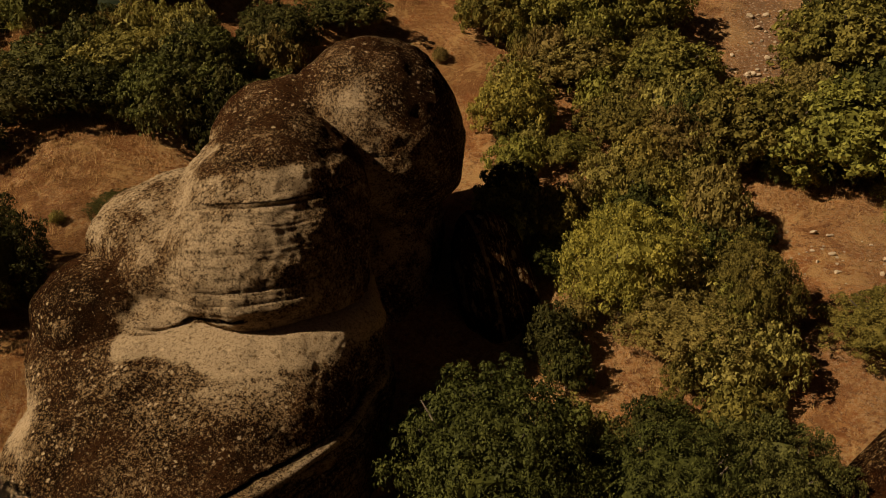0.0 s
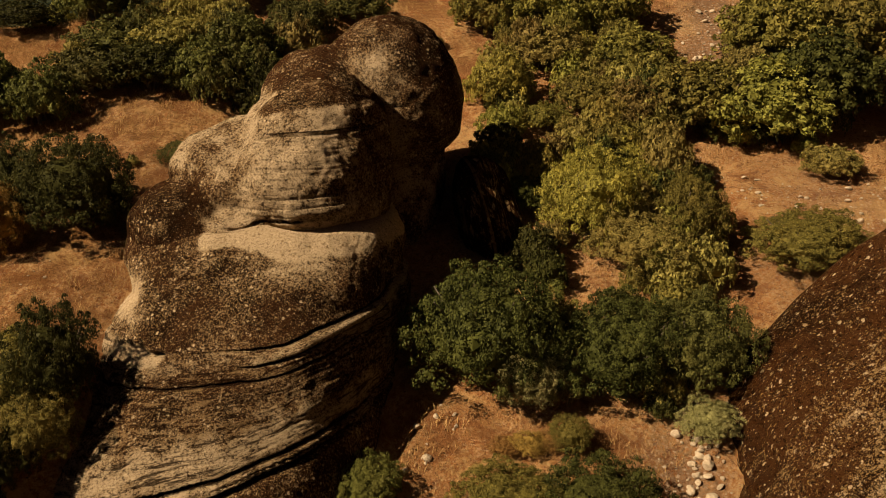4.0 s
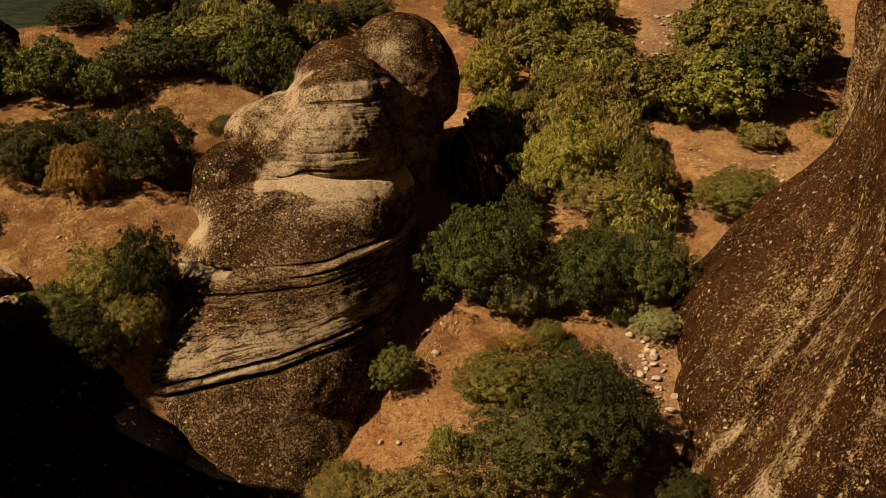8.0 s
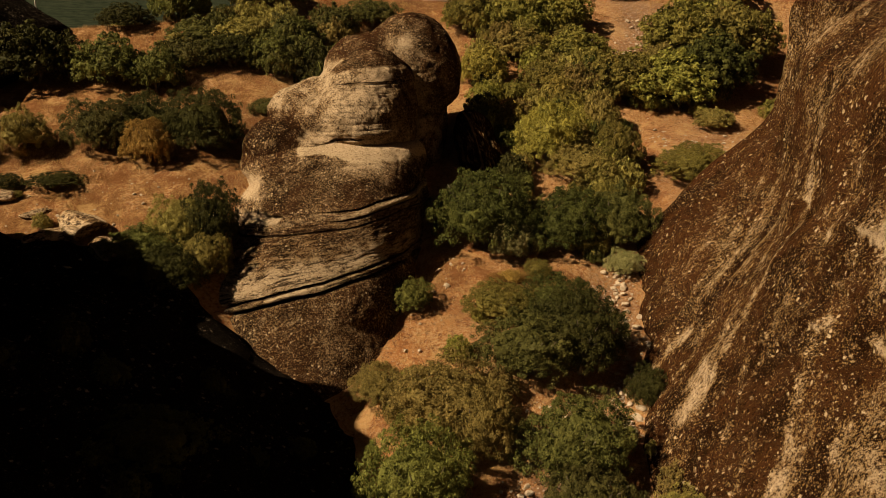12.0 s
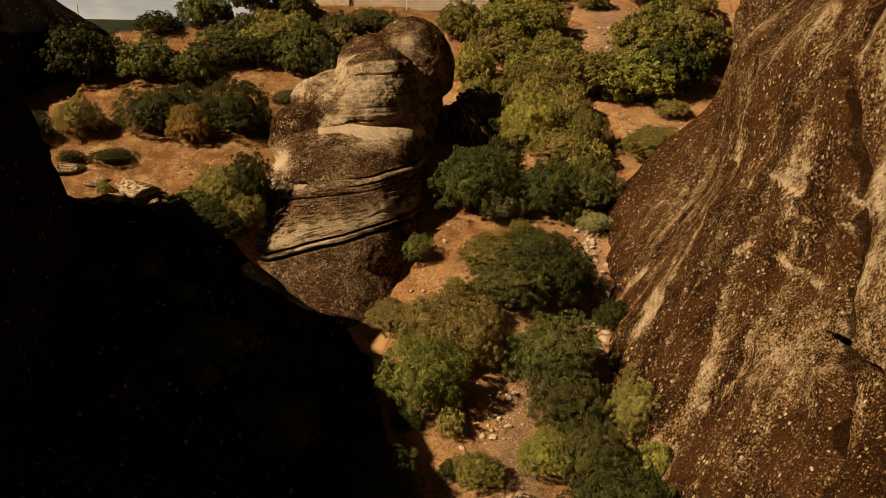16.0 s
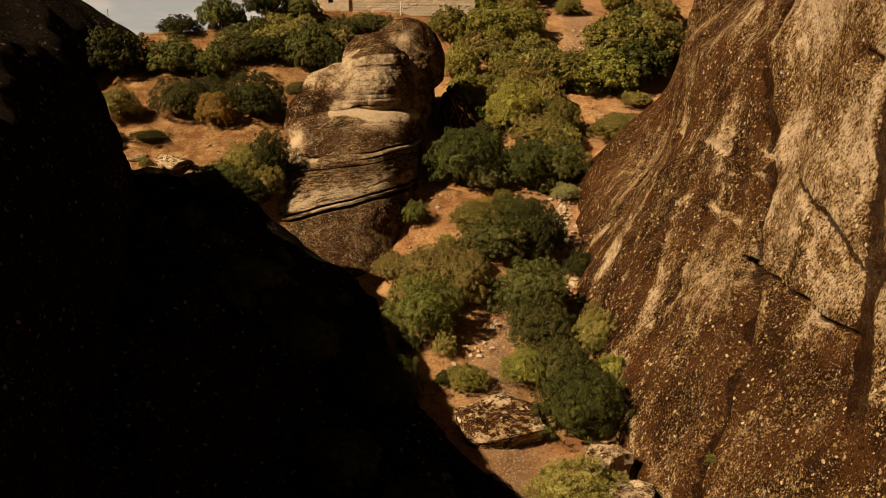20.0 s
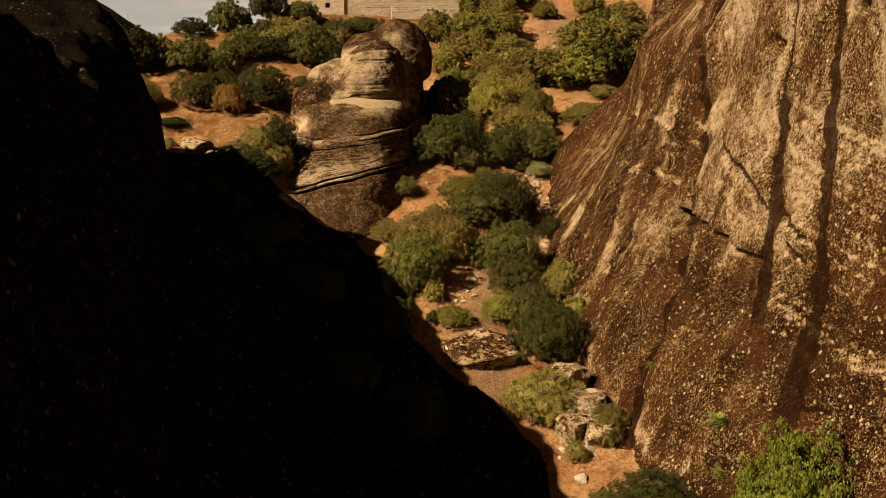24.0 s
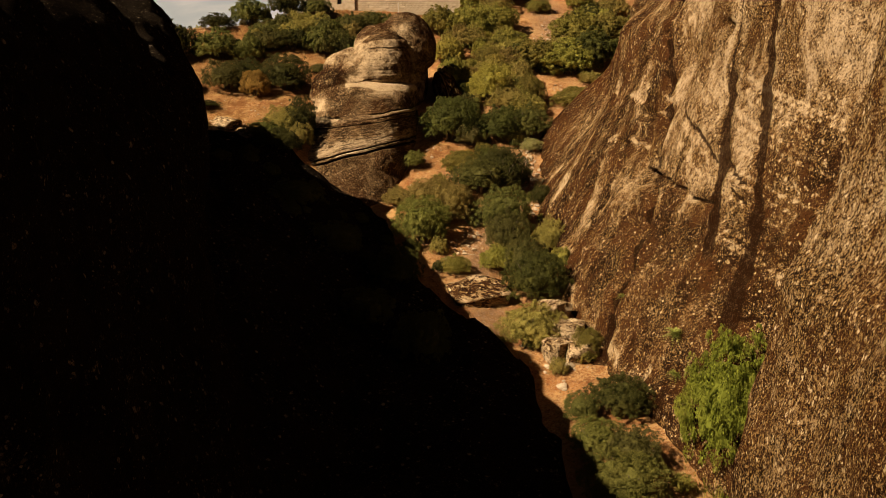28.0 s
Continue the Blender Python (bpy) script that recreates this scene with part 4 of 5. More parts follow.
# ---- haze over the far land ----
def build_backdrop():
    m, nodes, links, bsdf = material("hazy_sky")
    glow = nodes.new("ShaderNodeEmission")
    at = place_of(nodes, links, (0.001, 0.001, 0.004))
    cloud = noise_of(nodes, links, at, 1.6, 5, 0.55, 0.3)
    links.new(mix(nodes, links, (0.235, 0.235, 0.22), (0.34, 0.305, 0.265), stretch(nodes, links, cloud, 0.38, 0.62)), glow.inputs[0])
    links.new(glow.outputs[0], nodes["Material Output"].inputs[0])
    a = np.linspace(radians(58), radians(146), 40)
    verts = [(4300 * math.cos(t), 4300 * math.sin(t), z) for z in (-300.0, 900.0) for t in a]
    ob = link_mesh("backdrop", verts, grid_faces(2, 40), m)
    ob.visible_shadow = False
    return tagged(ob, "pale hazy sky beyond the hills", "sky", kind="structure")


build_backdrop()

# ---- trees and bushes ----
def crown_data(seed, tufts, leaves, tuft_size=0.21, leaf=0.036):
    """Verts and faces of a crown one metre in radius and height: rounded tufts of small leaves over a lumpy, uneven dome."""
    rng = np.random.default_rng(seed)
    off = seed * 3.7

    def reach(d):
        return 0.84 + 0.22 * vnoise(d[:, 0] * 1.5 + off, d[:, 1] * 1.5, d[:, 2] * 1.5, seed) + 0.13 * vnoise(d[:, 0] * 3.4 + off, d[:, 1] * 3.4, d[:, 2] * 3.4, seed + 1)

    def rise(d, r):
        return np.maximum(0.40 + d[:, 2] * r * np.where(d[:, 2] > 0, 0.66, 0.62), 0.03)

    # Tufts lie evenly over the dome, shifted at random.
    k = np.arange(tufts) + 0.5
    up = 1 - 1.45 * k / tufts
    a = math.pi * (1 + 5 ** 0.5) * k + rng.normal(0, 0.25, tufts)
    up = np.clip(up + rng.normal(0, 0.05, tufts), -0.5, 1)
    flat = np.sqrt(1 - up * up)
    d = np.stack([flat * np.cos(a), flat * np.sin(a), up], -1)
    r = reach(d) * rng.uniform(0.78, 1.08, tufts)
    mid = d * r[:, None]
    mid[:, 2] = rise(d, r)
    size = tuft_size * rng.uniform(0.6, 1.25, tufts)
    own = rng.integers(0, tufts, leaves)
    e = rng.normal(size=(leaves, 3)) + 0.8 * d[own] + [0, 0, 0.45]
    e /= np.linalg.norm(e, axis=1)[:, None]
    loose = rng.random(leaves) < 0.10
    at = mid[own] + e * (size[own] * rng.uniform(0.55, 1.0, leaves))[:, None] * [1, 1, 0.75]
    skin = rng.normal(size=(leaves, 3))
    skin /= np.linalg.norm(skin, axis=1)[:, None]
    skin[:, 2] = np.where(skin[:, 2] < -0.4, -skin[:, 2], skin[:, 2])
    q = reach(skin) * rng.uniform(0.86, 1.03, leaves)
    shell = skin * q[:, None]
    shell[:, 2] = rise(skin, q)
    at[loose], e[loose] = shell[loose], skin[loose]
    at[:, 2] = np.maximum(at[:, 2], 0.02)
    face = e + 0.45 * rng.normal(size=(leaves, 3))
    face /= np.linalg.norm(face, axis=1)[:, None]
    side = np.cross(face, rng.normal(size=(leaves, 3)))
    side /= np.linalg.norm(side, axis=1)[:, None]
    along = np.cross(face, side)
    s = leaf * rng.uniform(0.6, 1.25, leaves)[:, None]
    verts = np.stack([at - along * s - side * s * 0.7, at - along * s * 0.6 + side * s * 0.8, at + along * s], 1).reshape(-1, 3)
    faces = np.arange(leaves * 3).reshape(-1, 3).tolist()
    # The dense inside of the crown.
    base = len(verts)
    rows, cols = 9, 18
    t, b = np.meshgrid(np.linspace(0.02, 2.05, rows), np.linspace(0, 2 * math.pi, cols, endpoint=False), indexing="ij")
    h = np.stack([np.sin(t) * np.cos(b), np.sin(t) * np.sin(b), np.cos(t)], -1).reshape(-1, 3)
    q = 0.66 * reach(h)
    core = h * q[:, None]
    core[:, 2] = rise(h, q)
    faces += (grid_faces(rows, cols, wrap=True)[:, ::-1] + base).tolist()
    return np.concatenate([verts, core]), faces


def tube(bm, a, b, ra, rb, sides=6):
    a, b = Vector(a), Vector(b)
    turn = (b - a).to_track_quat("Z", "Y").to_matrix()
    rings = [[bm.verts.new(p + turn @ Vector((r * math.cos(2 * math.pi * k / sides), r * math.sin(2 * math.pi * k / sides), 0))) for k in range(sides)]
             for p, r in ((a, ra), (b, rb))]
    for k in range(sides):
        bm.faces.new((rings[0][k], rings[0][(k + 1) % sides], rings[1][(k + 1) % sides], rings[1][k]))
    bm.faces.new(rings[0][::-1]), bm.faces.new(rings[1])


def trunk_mesh(seed):
    rng = random.Random(seed)
    bm = bmesh.new()
    for stem in range(3):
        a = rng.uniform(0, 6.28)
        low = (0.06 * math.cos(a), 0.06 * math.sin(a), -0.12)
        fork = (0.18 * math.cos(a), 0.18 * math.sin(a), 0.30)
        tube(bm, low, fork, 0.050, 0.034)
        for limb in range(3):
            b = a + rng.uniform(-0.9, 0.9)
            reach = rng.uniform(0.4, 0.62)
            tube(bm, fork, (reach * math.cos(b), reach * math.sin(b), rng.uniform(0.5, 0.8)), 0.026, 0.008, 5)
    me = bpy.data.meshes.new("trunk")
    bm.to_mesh(me)
    bm.free()
    me.materials.append(BARK)
    return me


CROWNS = [crown_data(200 + k, 420, 32000, 0.096, 0.0145) for k in range(5)] + [crown_data(220 + k, 300, 10000, 0.108, 0.030) for k in range(4)]
SCRUB = [crown_data(240 + k, 95, 3600, 0.18, 0.042) for k in range(4)]
TRUNKS = [trunk_mesh(300 + k) for k in range(4)]
CROWN_MESHES = {}
TONE_WORDS = {"dark": "dark green", "deep": "deep green", "green": "green", "olive": "olive green", "yellow": "yellowing green", "bright": "light green",
              "vivid": "fresh bright green", "rust": "rust-brown", "pale": "pale grey-green"}
tree_count = 0


def plant(x, y, r, h, tone):
    """An oak tree or bush with its foot on the slope at x, y; r: half its width, h: its height."""
    global tree_count
    k = tree_count % 5 if y < 48 else 5 + tree_count % 4
    if (k, tone) not in CROWN_MESHES:
        me = bpy.data.meshes.new("crown")
        me.from_pydata(CROWNS[k][0].tolist(), [], CROWNS[k][1])
        me.materials.append(LEAF[tone])
        CROWN_MESHES[k, tone] = me
    word, kind = TONE_WORDS[tone], "oak_tree" if h > 3 else "oak_bush"
    z = float(ground_z(x, y))
    tree = tagged(new(kind), f"{word} {'spreading oak tree' if h > 3 else 'low oak bush'} on the dry slope", "tree" if h > 3 else "bush", "oaks on the slope")
    tree.matrix_world = pose(x, y, z - 0.1, 0, 0, 77 * tree_count % 360) @ Matrix.Diagonal((1.06 * r + 0.36, 1.06 * r + 0.36, 1.08 * h + 0.2, 1))
    for name, me in (("trunk", TRUNKS[tree_count % len(TRUNKS)]), ("crown", CROWN_MESHES[k, tone])):
        ob = new(name, me)
        ob.parent = tree
    tree_count += 1
    return tree


OAKS_UPPER = [
    (4.5, 44.2, 3.6, 5.3, "yellow"),
    (10.4, 43.6, 2.6, 4.7, "green"),
    (7.4, 42.3, 3.6, 3.1, "olive"),
    (17.8, 42.0, 3.6, 3.1, "green"),
    (22.2, 51.9, 1.9, 1.8, "olive"),
    (14.2, 58.8, 4.6, 4.6, "green"),
    (18.6, 57.6, 5.2, 4.8, "green"),
    (23.2, 60.6, 5.0, 5.2, "dark"),
    (1.5, 57.6, 1.7, 1.8, "green"),
    (4.9, 59.6, 2.7, 2.9, "green"),
    (8.1, 56.7, 2.5, 3.6, "olive"),
    (7.1, 52.0, 2.0, 2.6, "yellow"),
    (-0.2, 46.9, 1.9, 2.2, "dark"),
]
OAKS_MIDDLE = [
    (-2.2, 32.8, 4.4, 5.9, "dark"),
    (0.7, 30.9, 1.9, 2.5, "pale"),
    (5.6, 32.3, 3.4, 4.4, "dark"),
    (9.8, 32.8, 3.0, 4.4, "deep"),
    (9.8, 29.5, 1.4, 1.6, "pale"),
    (-0.7, 23.7, 2.6, 2.4, "green"),
    (4.0, 23.7, 3.1, 3.4, "dark"),
    (-7.4, 24.6, 1.5, 1.9, "bright"),
    (0.4, 27.9, 0.8, 0.7, "rust"),
    (1.7, 28.1, 0.6, 0.6, "rust"),
    (-0.8, 27.7, 0.6, 0.5, "rust"),
    (2.6, 28.2, 1.0, 1.3, "green"),
]
OAKS_LEFT_SIDE = [
    (-23.4, 24.9, 2.3, 4.6, "dark"),
    (-28.0, 22.2, 2.7, 2.4, "deep"),
    (-25.6, 24.4, 2.4, 3.4, "olive"),
    (-26.3, 20.4, 2.4, 2.6, "dark"),
    (-48.6, 48.4, 4.4, 5.4, "dark"),
    (-40.4, 48.8, 3.7, 4.2, "deep"),
    (-35.6, 48.4, 2.5, 3.6, "deep"),
    (-36.4, 36.2, 3.2, 4.0, "deep"),
    (-31.7, 34.2, 1.9, 3.6, "rust"),
    (-27.5, 36.8, 3.6, 4.8, "dark"),
    (-33.4, 38.6, 2.5, 3.6, "dark"),
    (-43.6, 35.6, 2.4, 3.6, "olive"),
    (-48.0, 33.8, 1.9, 3.0, "dark"),
    (-38.6, 31.2, 2.2, 0.8, "dark"),
    (-42.6, 30.4, 1.0, 1.0, "dark"),
    (-33.6, 53.0, 3.3, 3.1, "deep"),
    (-29.0, 53.2, 3.2, 3.1, "dark"),
    (-24.6, 53.0, 2.8, 3.3, "deep"),
    (-33.8, 57.4, 3.6, 2.9, "deep"),
    (-28.8, 57.6, 3.3, 2.9, "olive"),
    (-24.0, 57.6, 3.2, 3.4, "deep"),
    (-21.4, 54.6, 2.7, 3.2, "deep"),
    (-23.2, 44.3, 1.5, 1.4, "deep"),
    (-24.6, 20.6, 1.8, 2.6, "dark"),
    (-23.2, 22.4, 1.7, 3.0, "olive"),
    # Stands in the cliff's shade, which its dark leaf tone paints in.
    (-21.0, 3.2, 2.8, 2.4, "dark"),
]
OAKS_RIDGE = [
    (22.0, 68.0, 5.0, 5.1, "green"),
    (27.8, 67.5, 5.0, 6.2, "green"),
    (18.2, 63.4, 2.2, 3.2, "olive"),
    (-3.9, 71.8, 3.3, 4.2, "green"),
    (2.1, 72.9, 3.9, 4.6, "green"),
    (6.8, 71.8, 4.2, 4.3, "green"),
    (8.8, 65.6, 3.5, 3.1, "green"),
    (2.3, 65.4, 3.3, 2.9, "olive"),
    (-2.3, 60.4, 2.7, 3.8, "yellow"),
    (-19.9, 64.2, 2.7, 3.3, "deep"),
    (-16.2, 69.6, 3.3, 2.6, "deep"),
    (-44.0, 62.0, 2.8, 2.2, "dark"),
    (-38.6, 64.6, 3.2, 4.4, "deep"),
    (-32.2, 67.0, 3.0, 5.0, "dark"),
    (-26.8, 67.4, 2.7, 2.9, "deep"),
    (16.0, 83.2, 2.1, 2.8, "green"),
    (1.5, 86.5, 3.6, 4.4, "green"),
    (7.5, 84.0, 3.2, 3.8, "olive"),
    (10.8, 89.0, 3.8, 4.2, "green"),
    (4.5, 92.5, 3.6, 4.2, "green"),
    (-2.0, 90.5, 3.4, 4.6, "dark"),
    (24.7, 85.7, 2.9, 3.9, "green"),
    (30.8, 84.6, 3.9, 3.7, "olive"),
]
OAKS_GULLY = [
    (5.2, 19.6, 3.5, 5.2, "dark"),
    (1.6, 18.6, 3.8, 3.8, "deep"),
    (-9.4, 17.1, 2.0, 2.2, "olive"),
    (-4.8, 14.2, 3.8, 4.2, "olive"),
    (-2.2, 11.8, 2.6, 4.6, "olive"),
    (-5.6, 6.9, 3.4, 5.0, "bright"),
    (4.6, 10.4, 3.6, 4.8, "deep"),
    (4.8, 6.0, 3.0, 4.2, "deep"),
    (3.1, 1.3, 1.9, 2.4, "green"),
    (7.3, -4.6, 3.5, 5.0, "dark"),
    (6.6, 0.4, 2.4, 3.8, "deep"),
    (10.0, 4.8, 2.0, 3.2, "olive"),
    (-1.8, -0.6, 1.6, 1.8, "green"),
    (10.0, 17.1, 1.4, 2.3, "dark"),
    # Two oaks in the shade, darkened for it by their leaf colour.
    (-8.7, -2.4, 2.7, 4.0, "dark"),
    (-15.3, -0.3, 2.7, 3.2, "dark"),
]
OAKS_FOOT = [
    (20.6, -32.4, 4.0, 9.6, "vivid"),
    (12.8, -26.4, 2.7, 2.9, "dark"),
    (11.0, -37.0, 3.1, 3.4, "bright"),
    (9.8, -31.0, 2.0, 2.4, "bright"),
    (9.2, -26.8, 1.5, 2.0, "deep"),
    (12.6, -33.2, 2.3, 2.6, "deep"),
    (6.2, -13.4, 3.3, 3.9, "olive"),
    (11.1, -17.5, 1.2, 2.8, "green"),
    # These two carry the gully's shade in their dark leaf colour.
    (-5.3, -17.7, 2.6, 4.3, "dark"),
    (-11.1, -11.9, 3.0, 3.1, "dark"),
]
for row in OAKS_UPPER + OAKS_MIDDLE + OAKS_LEFT_SIDE + OAKS_RIDGE + OAKS_GULLY + OAKS_FOOT:
    plant(*row)


def scrub(zone, count, tones, seed, low=0.7, high=1.7):
    """Low bushes strewn over a stretch of slope, clear of the bare patches."""
    rng = random.Random(seed)
    x0, x1, y0, y1 = zone
    for n in range(count):
        for attempt in range(30):
            x, y, r = rng.uniform(x0, x1), rng.uniform(y0, y1), rng.uniform(low, high)
            if all(((x - a) / (ra + 0.8 * r)) ** 2 + ((y - b) / (rb + 0.8 * r)) ** 2 > 1 for a, b, ra, rb in BARE_PATCHES):
                break
        else:
            continue
        tone = rng.choice(tones)
        k = rng.randrange(len(SCRUB))
        if ("scrub", k, tone) not in CROWN_MESHES:
            me = bpy.data.meshes.new("crown")
            me.from_pydata(SCRUB[k][0].tolist(), [], SCRUB[k][1])
            me.materials.append(LEAF[tone])
            CROWN_MESHES["scrub", k, tone] = me
        bush = tagged(new("scrub_bush"), f"low {TONE_WORDS[tone]} scrub bush on dry earth", "bush", "scrub between the oaks")
        bush.matrix_world = pose(x, y, float(ground_z(x, y)) - 0.08, 0, 0, rng.uniform(0, 360)) @ Matrix.Diagonal((r, r, r * rng.uniform(1.15, 1.8), 1))
        for name, me in (("stem", TRUNKS[n % len(TRUNKS)]), ("crown", CROWN_MESHES["scrub", k, tone])):
            ob = new(name, me)
            ob.parent = bush


# Bare patches: middle and half widths.
BARE_PATCHES = [(14, 69, 3.2, 7), (17, 76, 4.5, 5), (-9.2, 76, 3, 4), (-6, 70.5, 1.8, 4), (0.8, 61.7, 1.3, 1.5), (0.7, 55.5, 1.0, 2.5), (3.4, 57.6, 1.2, 1.5),
                (14, 53.2, 3, 1.8), (18, 49.5, 4, 2.5), (23, 49, 3.5, 5), (28, 59.5, 2.5, 3), (32, 66, 2, 3), (14, 45, 1.2, 3.5), (12.6, 35, 1.5, 4), (-28.5, 49, 6.5, 2.0), (-44, 44, 5, 5), (-39, 59.5, 4, 1.8),
                (-32, 30.5, 8, 5.5), (-43, 42, 4, 6), (-25, 65, 4, 1.5), (-39, 63.4, 5, 1.5), (3.6, 38.8, 0.7, 0.8), (0, 44, 1, 1.2), (-1, 27.5, 8, 2), (-6.8, 21.5, 1.5, 3),
                (9.2, 21, 1.2, 8), (0, 7, 1.8, 7.5), (10, 14.5, 1, 1.5), (0, -4, 4, 4), (-15, 33, 8.5, 17), (-9.5, 46, 5.5, 7), (-26, 75, 6, 4)]
scrub((-3, 13, 40, 76), 105, ("green", "olive", "green", "dark", "yellow", "olive"), 11, 1.2, 2.6)
scrub((11, 30, 54, 80), 60, ("green", "dark", "green", "olive"), 12, 1.2, 2.7)
scrub((-36, -17, 51, 63), 50, ("deep", "olive", "dark", "deep"), 13, 1.1, 2.6)
scrub((-9, 11, -3, 25), 30, ("green", "olive", "dark"), 14, 0.7, 1.6)
scrub((-48, -24, 24, 44), 14, ("green", "olive", "rust"), 15, 0.4, 0.9)
scrub((-24, 2, 68, 75), 5, ("deep", "olive"), 16, 0.6, 1.1)
scrub((5, 16, -36, -14), 12, ("bright", "green", "olive"), 17, 0.5, 1.2)
scrub((0, 13, 28, 44), 26, ("green", "olive", "dark"), 18, 0.8, 1.9)
# Bushes below the cliff: all dark leaves, the shade put into their colour.
scrub((-30, -6, -2, 14), 16, ("dark",), 19, 0.8, 1.6)
scrub((-46, -24, 61, 67), 12, ("deep", "dark", "olive"), 21, 0.9, 1.7)
scrub((-60, -6, 86, 96), 12, ("green", "dark"), 20, 1.5, 3.0)


# ---- loose rocks ----
def boulder_mesh(seed, sub=3, cut=0.35):
    """A worn rock about a metre across: a knocked and faceted lump."""
    rng = random.Random(seed)
    bm = bmesh.new()
    bmesh.ops.create_icosphere(bm, subdivisions=sub, radius=0.5)
    planes = [(Vector((rng.gauss(0, 1), rng.gauss(0, 1), rng.gauss(0, 1))).normalized(), rng.uniform(0.26, 0.46)) for k in range(9)]
    for v in bm.verts:
        for n, d in planes:
            over = v.co.dot(n) - d
            if over > 0:
                v.co -= n * over * (1 - cut * 0.3)
        v.co += v.co.normalized() * 0.05 * noise.noise(v.co * 5 + Vector((seed, 0, 0)))
    return bm


def block_mesh(seed):
    """A square-edged block about a metre across with broken corners."""
    rng = random.Random(seed)
    bm = bmesh.new()
    bmesh.ops.create_cube(bm, size=1.0)
    bmesh.ops.subdivide_edges(bm, edges=bm.edges[:], cuts=9, use_grid_fill=True)
    planes = [(Vector((rng.choice((-1, 1)), rng.choice((-1, 1)), rng.choice((-0.4, 1)))).normalized(), rng.uniform(0.50, 0.70)) for k in range(5)]
    lean = (rng.uniform(-0.2, 0.2), rng.uniform(-0.2, 0.2))
    for v in bm.verts:
        for n, d in planes:
            over = v.co.dot(n) - d
            if over > 0:
                v.co -= n * over
        v.co.x += lean[0] * v.co.z
        v.co.y += lean[1] * v.co.z
        v.co += Vector((noise.noise(v.co * 2.5 + Vector((seed, k, 0))) for k in (0, 9, 18))) * 0.09 + Vector((noise.noise(v.co * 8 + Vector((seed, k, 0))) for k in (0, 9, 18))) * 0.025
    return bm


def rock_from(bm, name, x, y, size, turn, mat, label, category="rock", sink=0.25, tilt=0.0, group="", bare=0.68, strata=0.0):
    me = bpy.data.meshes.new(name)
    bm.to_mesh(me)
    bm.free()
    co = np.array([v.co for v in me.vertices])
    for key, values in (("bare", np.clip(bare + 0.3 * fbm(*(co * 2).T, 1, 3, 7), 0, 1)), ("streak_and_shade", np.zeros(len(co))), ("strata", np.full(len(co), strata)), ("bed", co[:, 0] * size[0] * 0.5)):
        layer = me.attributes.new(key, "FLOAT", "POINT")
        layer.data.foreach_set("value", values.astype(np.float32))
    me.materials.append(mat)
    ob = tagged(new(name, me), label, category, group)
    ob.matrix_world = pose(x, y, float(ground_z(x, y)) + size[2] * (0.5 - sink), tilt, 0, turn) @ Matrix.Diagonal((*size, 1))
    return ob


rock_from(boulder_mesh(1, 4), "rock_slab", -2.6, 44.6, (4.6, 4.2, 8.5), 35, ROCK_HEAD, "dark layered rock slab leaning behind the head-shaped rock", sink=0.35, tilt=-32, bare=0.22, strata=0.8)
rock_from(block_mesh(2), "flat_boulder", 0.4, -4.8, (6.0, 5.2, 2.0), 20, ROCK_HEAD, "broad flat grey-brown boulder lying in the gully", sink=0.56, tilt=14, bare=0.55)
for seed, bx, by, size, turn, words in ((3, 8.6, -10.6, (2.6, 2.4, 3.4), 30, "pale square-edged rock block above the gully"), (4, 9.5, -14.2, (3.0, 2.6, 2.9), -15, "pale upright rock block at the shade's edge"),
                                        (5, 8.4, -16.8, (2.8, 2.4, 2.7), 50, "pale broken rock block at the shade's edge"), (14, 10.4, -17.4, (3.2, 2.6, 2.4), 10, "pale leaning rock block below the cliff"),
                                        (15, 7.2, -13.0, (1.7, 1.5, 1.6), 70, "small pale rock block above the gully")):
    rock_from(block_mesh(seed), "gully_block", bx, by, size, turn, ROCK_HEAD, words, sink=0.25, bare=0.75)
rock_from(boulder_mesh(6, 4), "standing_stone", 15.6, -24.2, (1.6, 1.8, 4.0), 0, ROCK_HEAD, "pale rounded standing stone at the cliff foot", sink=0.25)
rock_from(boulder_mesh(7, 4), "rock_slab", -36.0, 24.5, (5.0, 2.4, 1.3), 40, ROCK_HEAD, "low pale rock slab in the dry grass", sink=0.46, tilt=8)
rock_from(boulder_mesh(8, 4), "rock_slab", -33.5, 20.5, (4.2, 2.2, 1.8), -30, ROCK_HEAD, "low pale rock slab beside the shade", sink=0.46, tilt=-8)
rock_from(boulder_mesh(9, 4), "rock_slab", -38.8, 27.5, (3.0, 1.8, 0.9), 15, ROCK_HEAD, "small pale rock slab in the dry grass", sink=0.46)

rock_from(boulder_mesh(11, 4), "rock_outcrop", -34.6, 25.6, (8.0, 3.2, 2.4), -38, ROCK_HEAD, "long tan rock outcrop at the edge of the shade", sink=0.38, tilt=10)
rock_from(boulder_mesh(12, 4), "rock_outcrop", -31.2, 22.6, (4.5, 2.6, 2.0), -50, ROCK_HEAD, "low tan rock outcrop half in the shade", sink=0.38, tilt=6)
rock_from(boulder_mesh(13, 4), "rock_outcrop", -42.5, 29.0, (3.6, 2.0, 1.4), 20, ROCK_HEAD, "low tan rock outcrop in the meadow", sink=0.4)

STONES = []
for k in range(6):
    bm = boulder_mesh(40 + k, 2)
    me = bpy.data.meshes.new("stone")
    bm.to_mesh(me)
    bm.free()
    me.materials.append(STONE)
    STONES.append(me)


GRAVEL = []


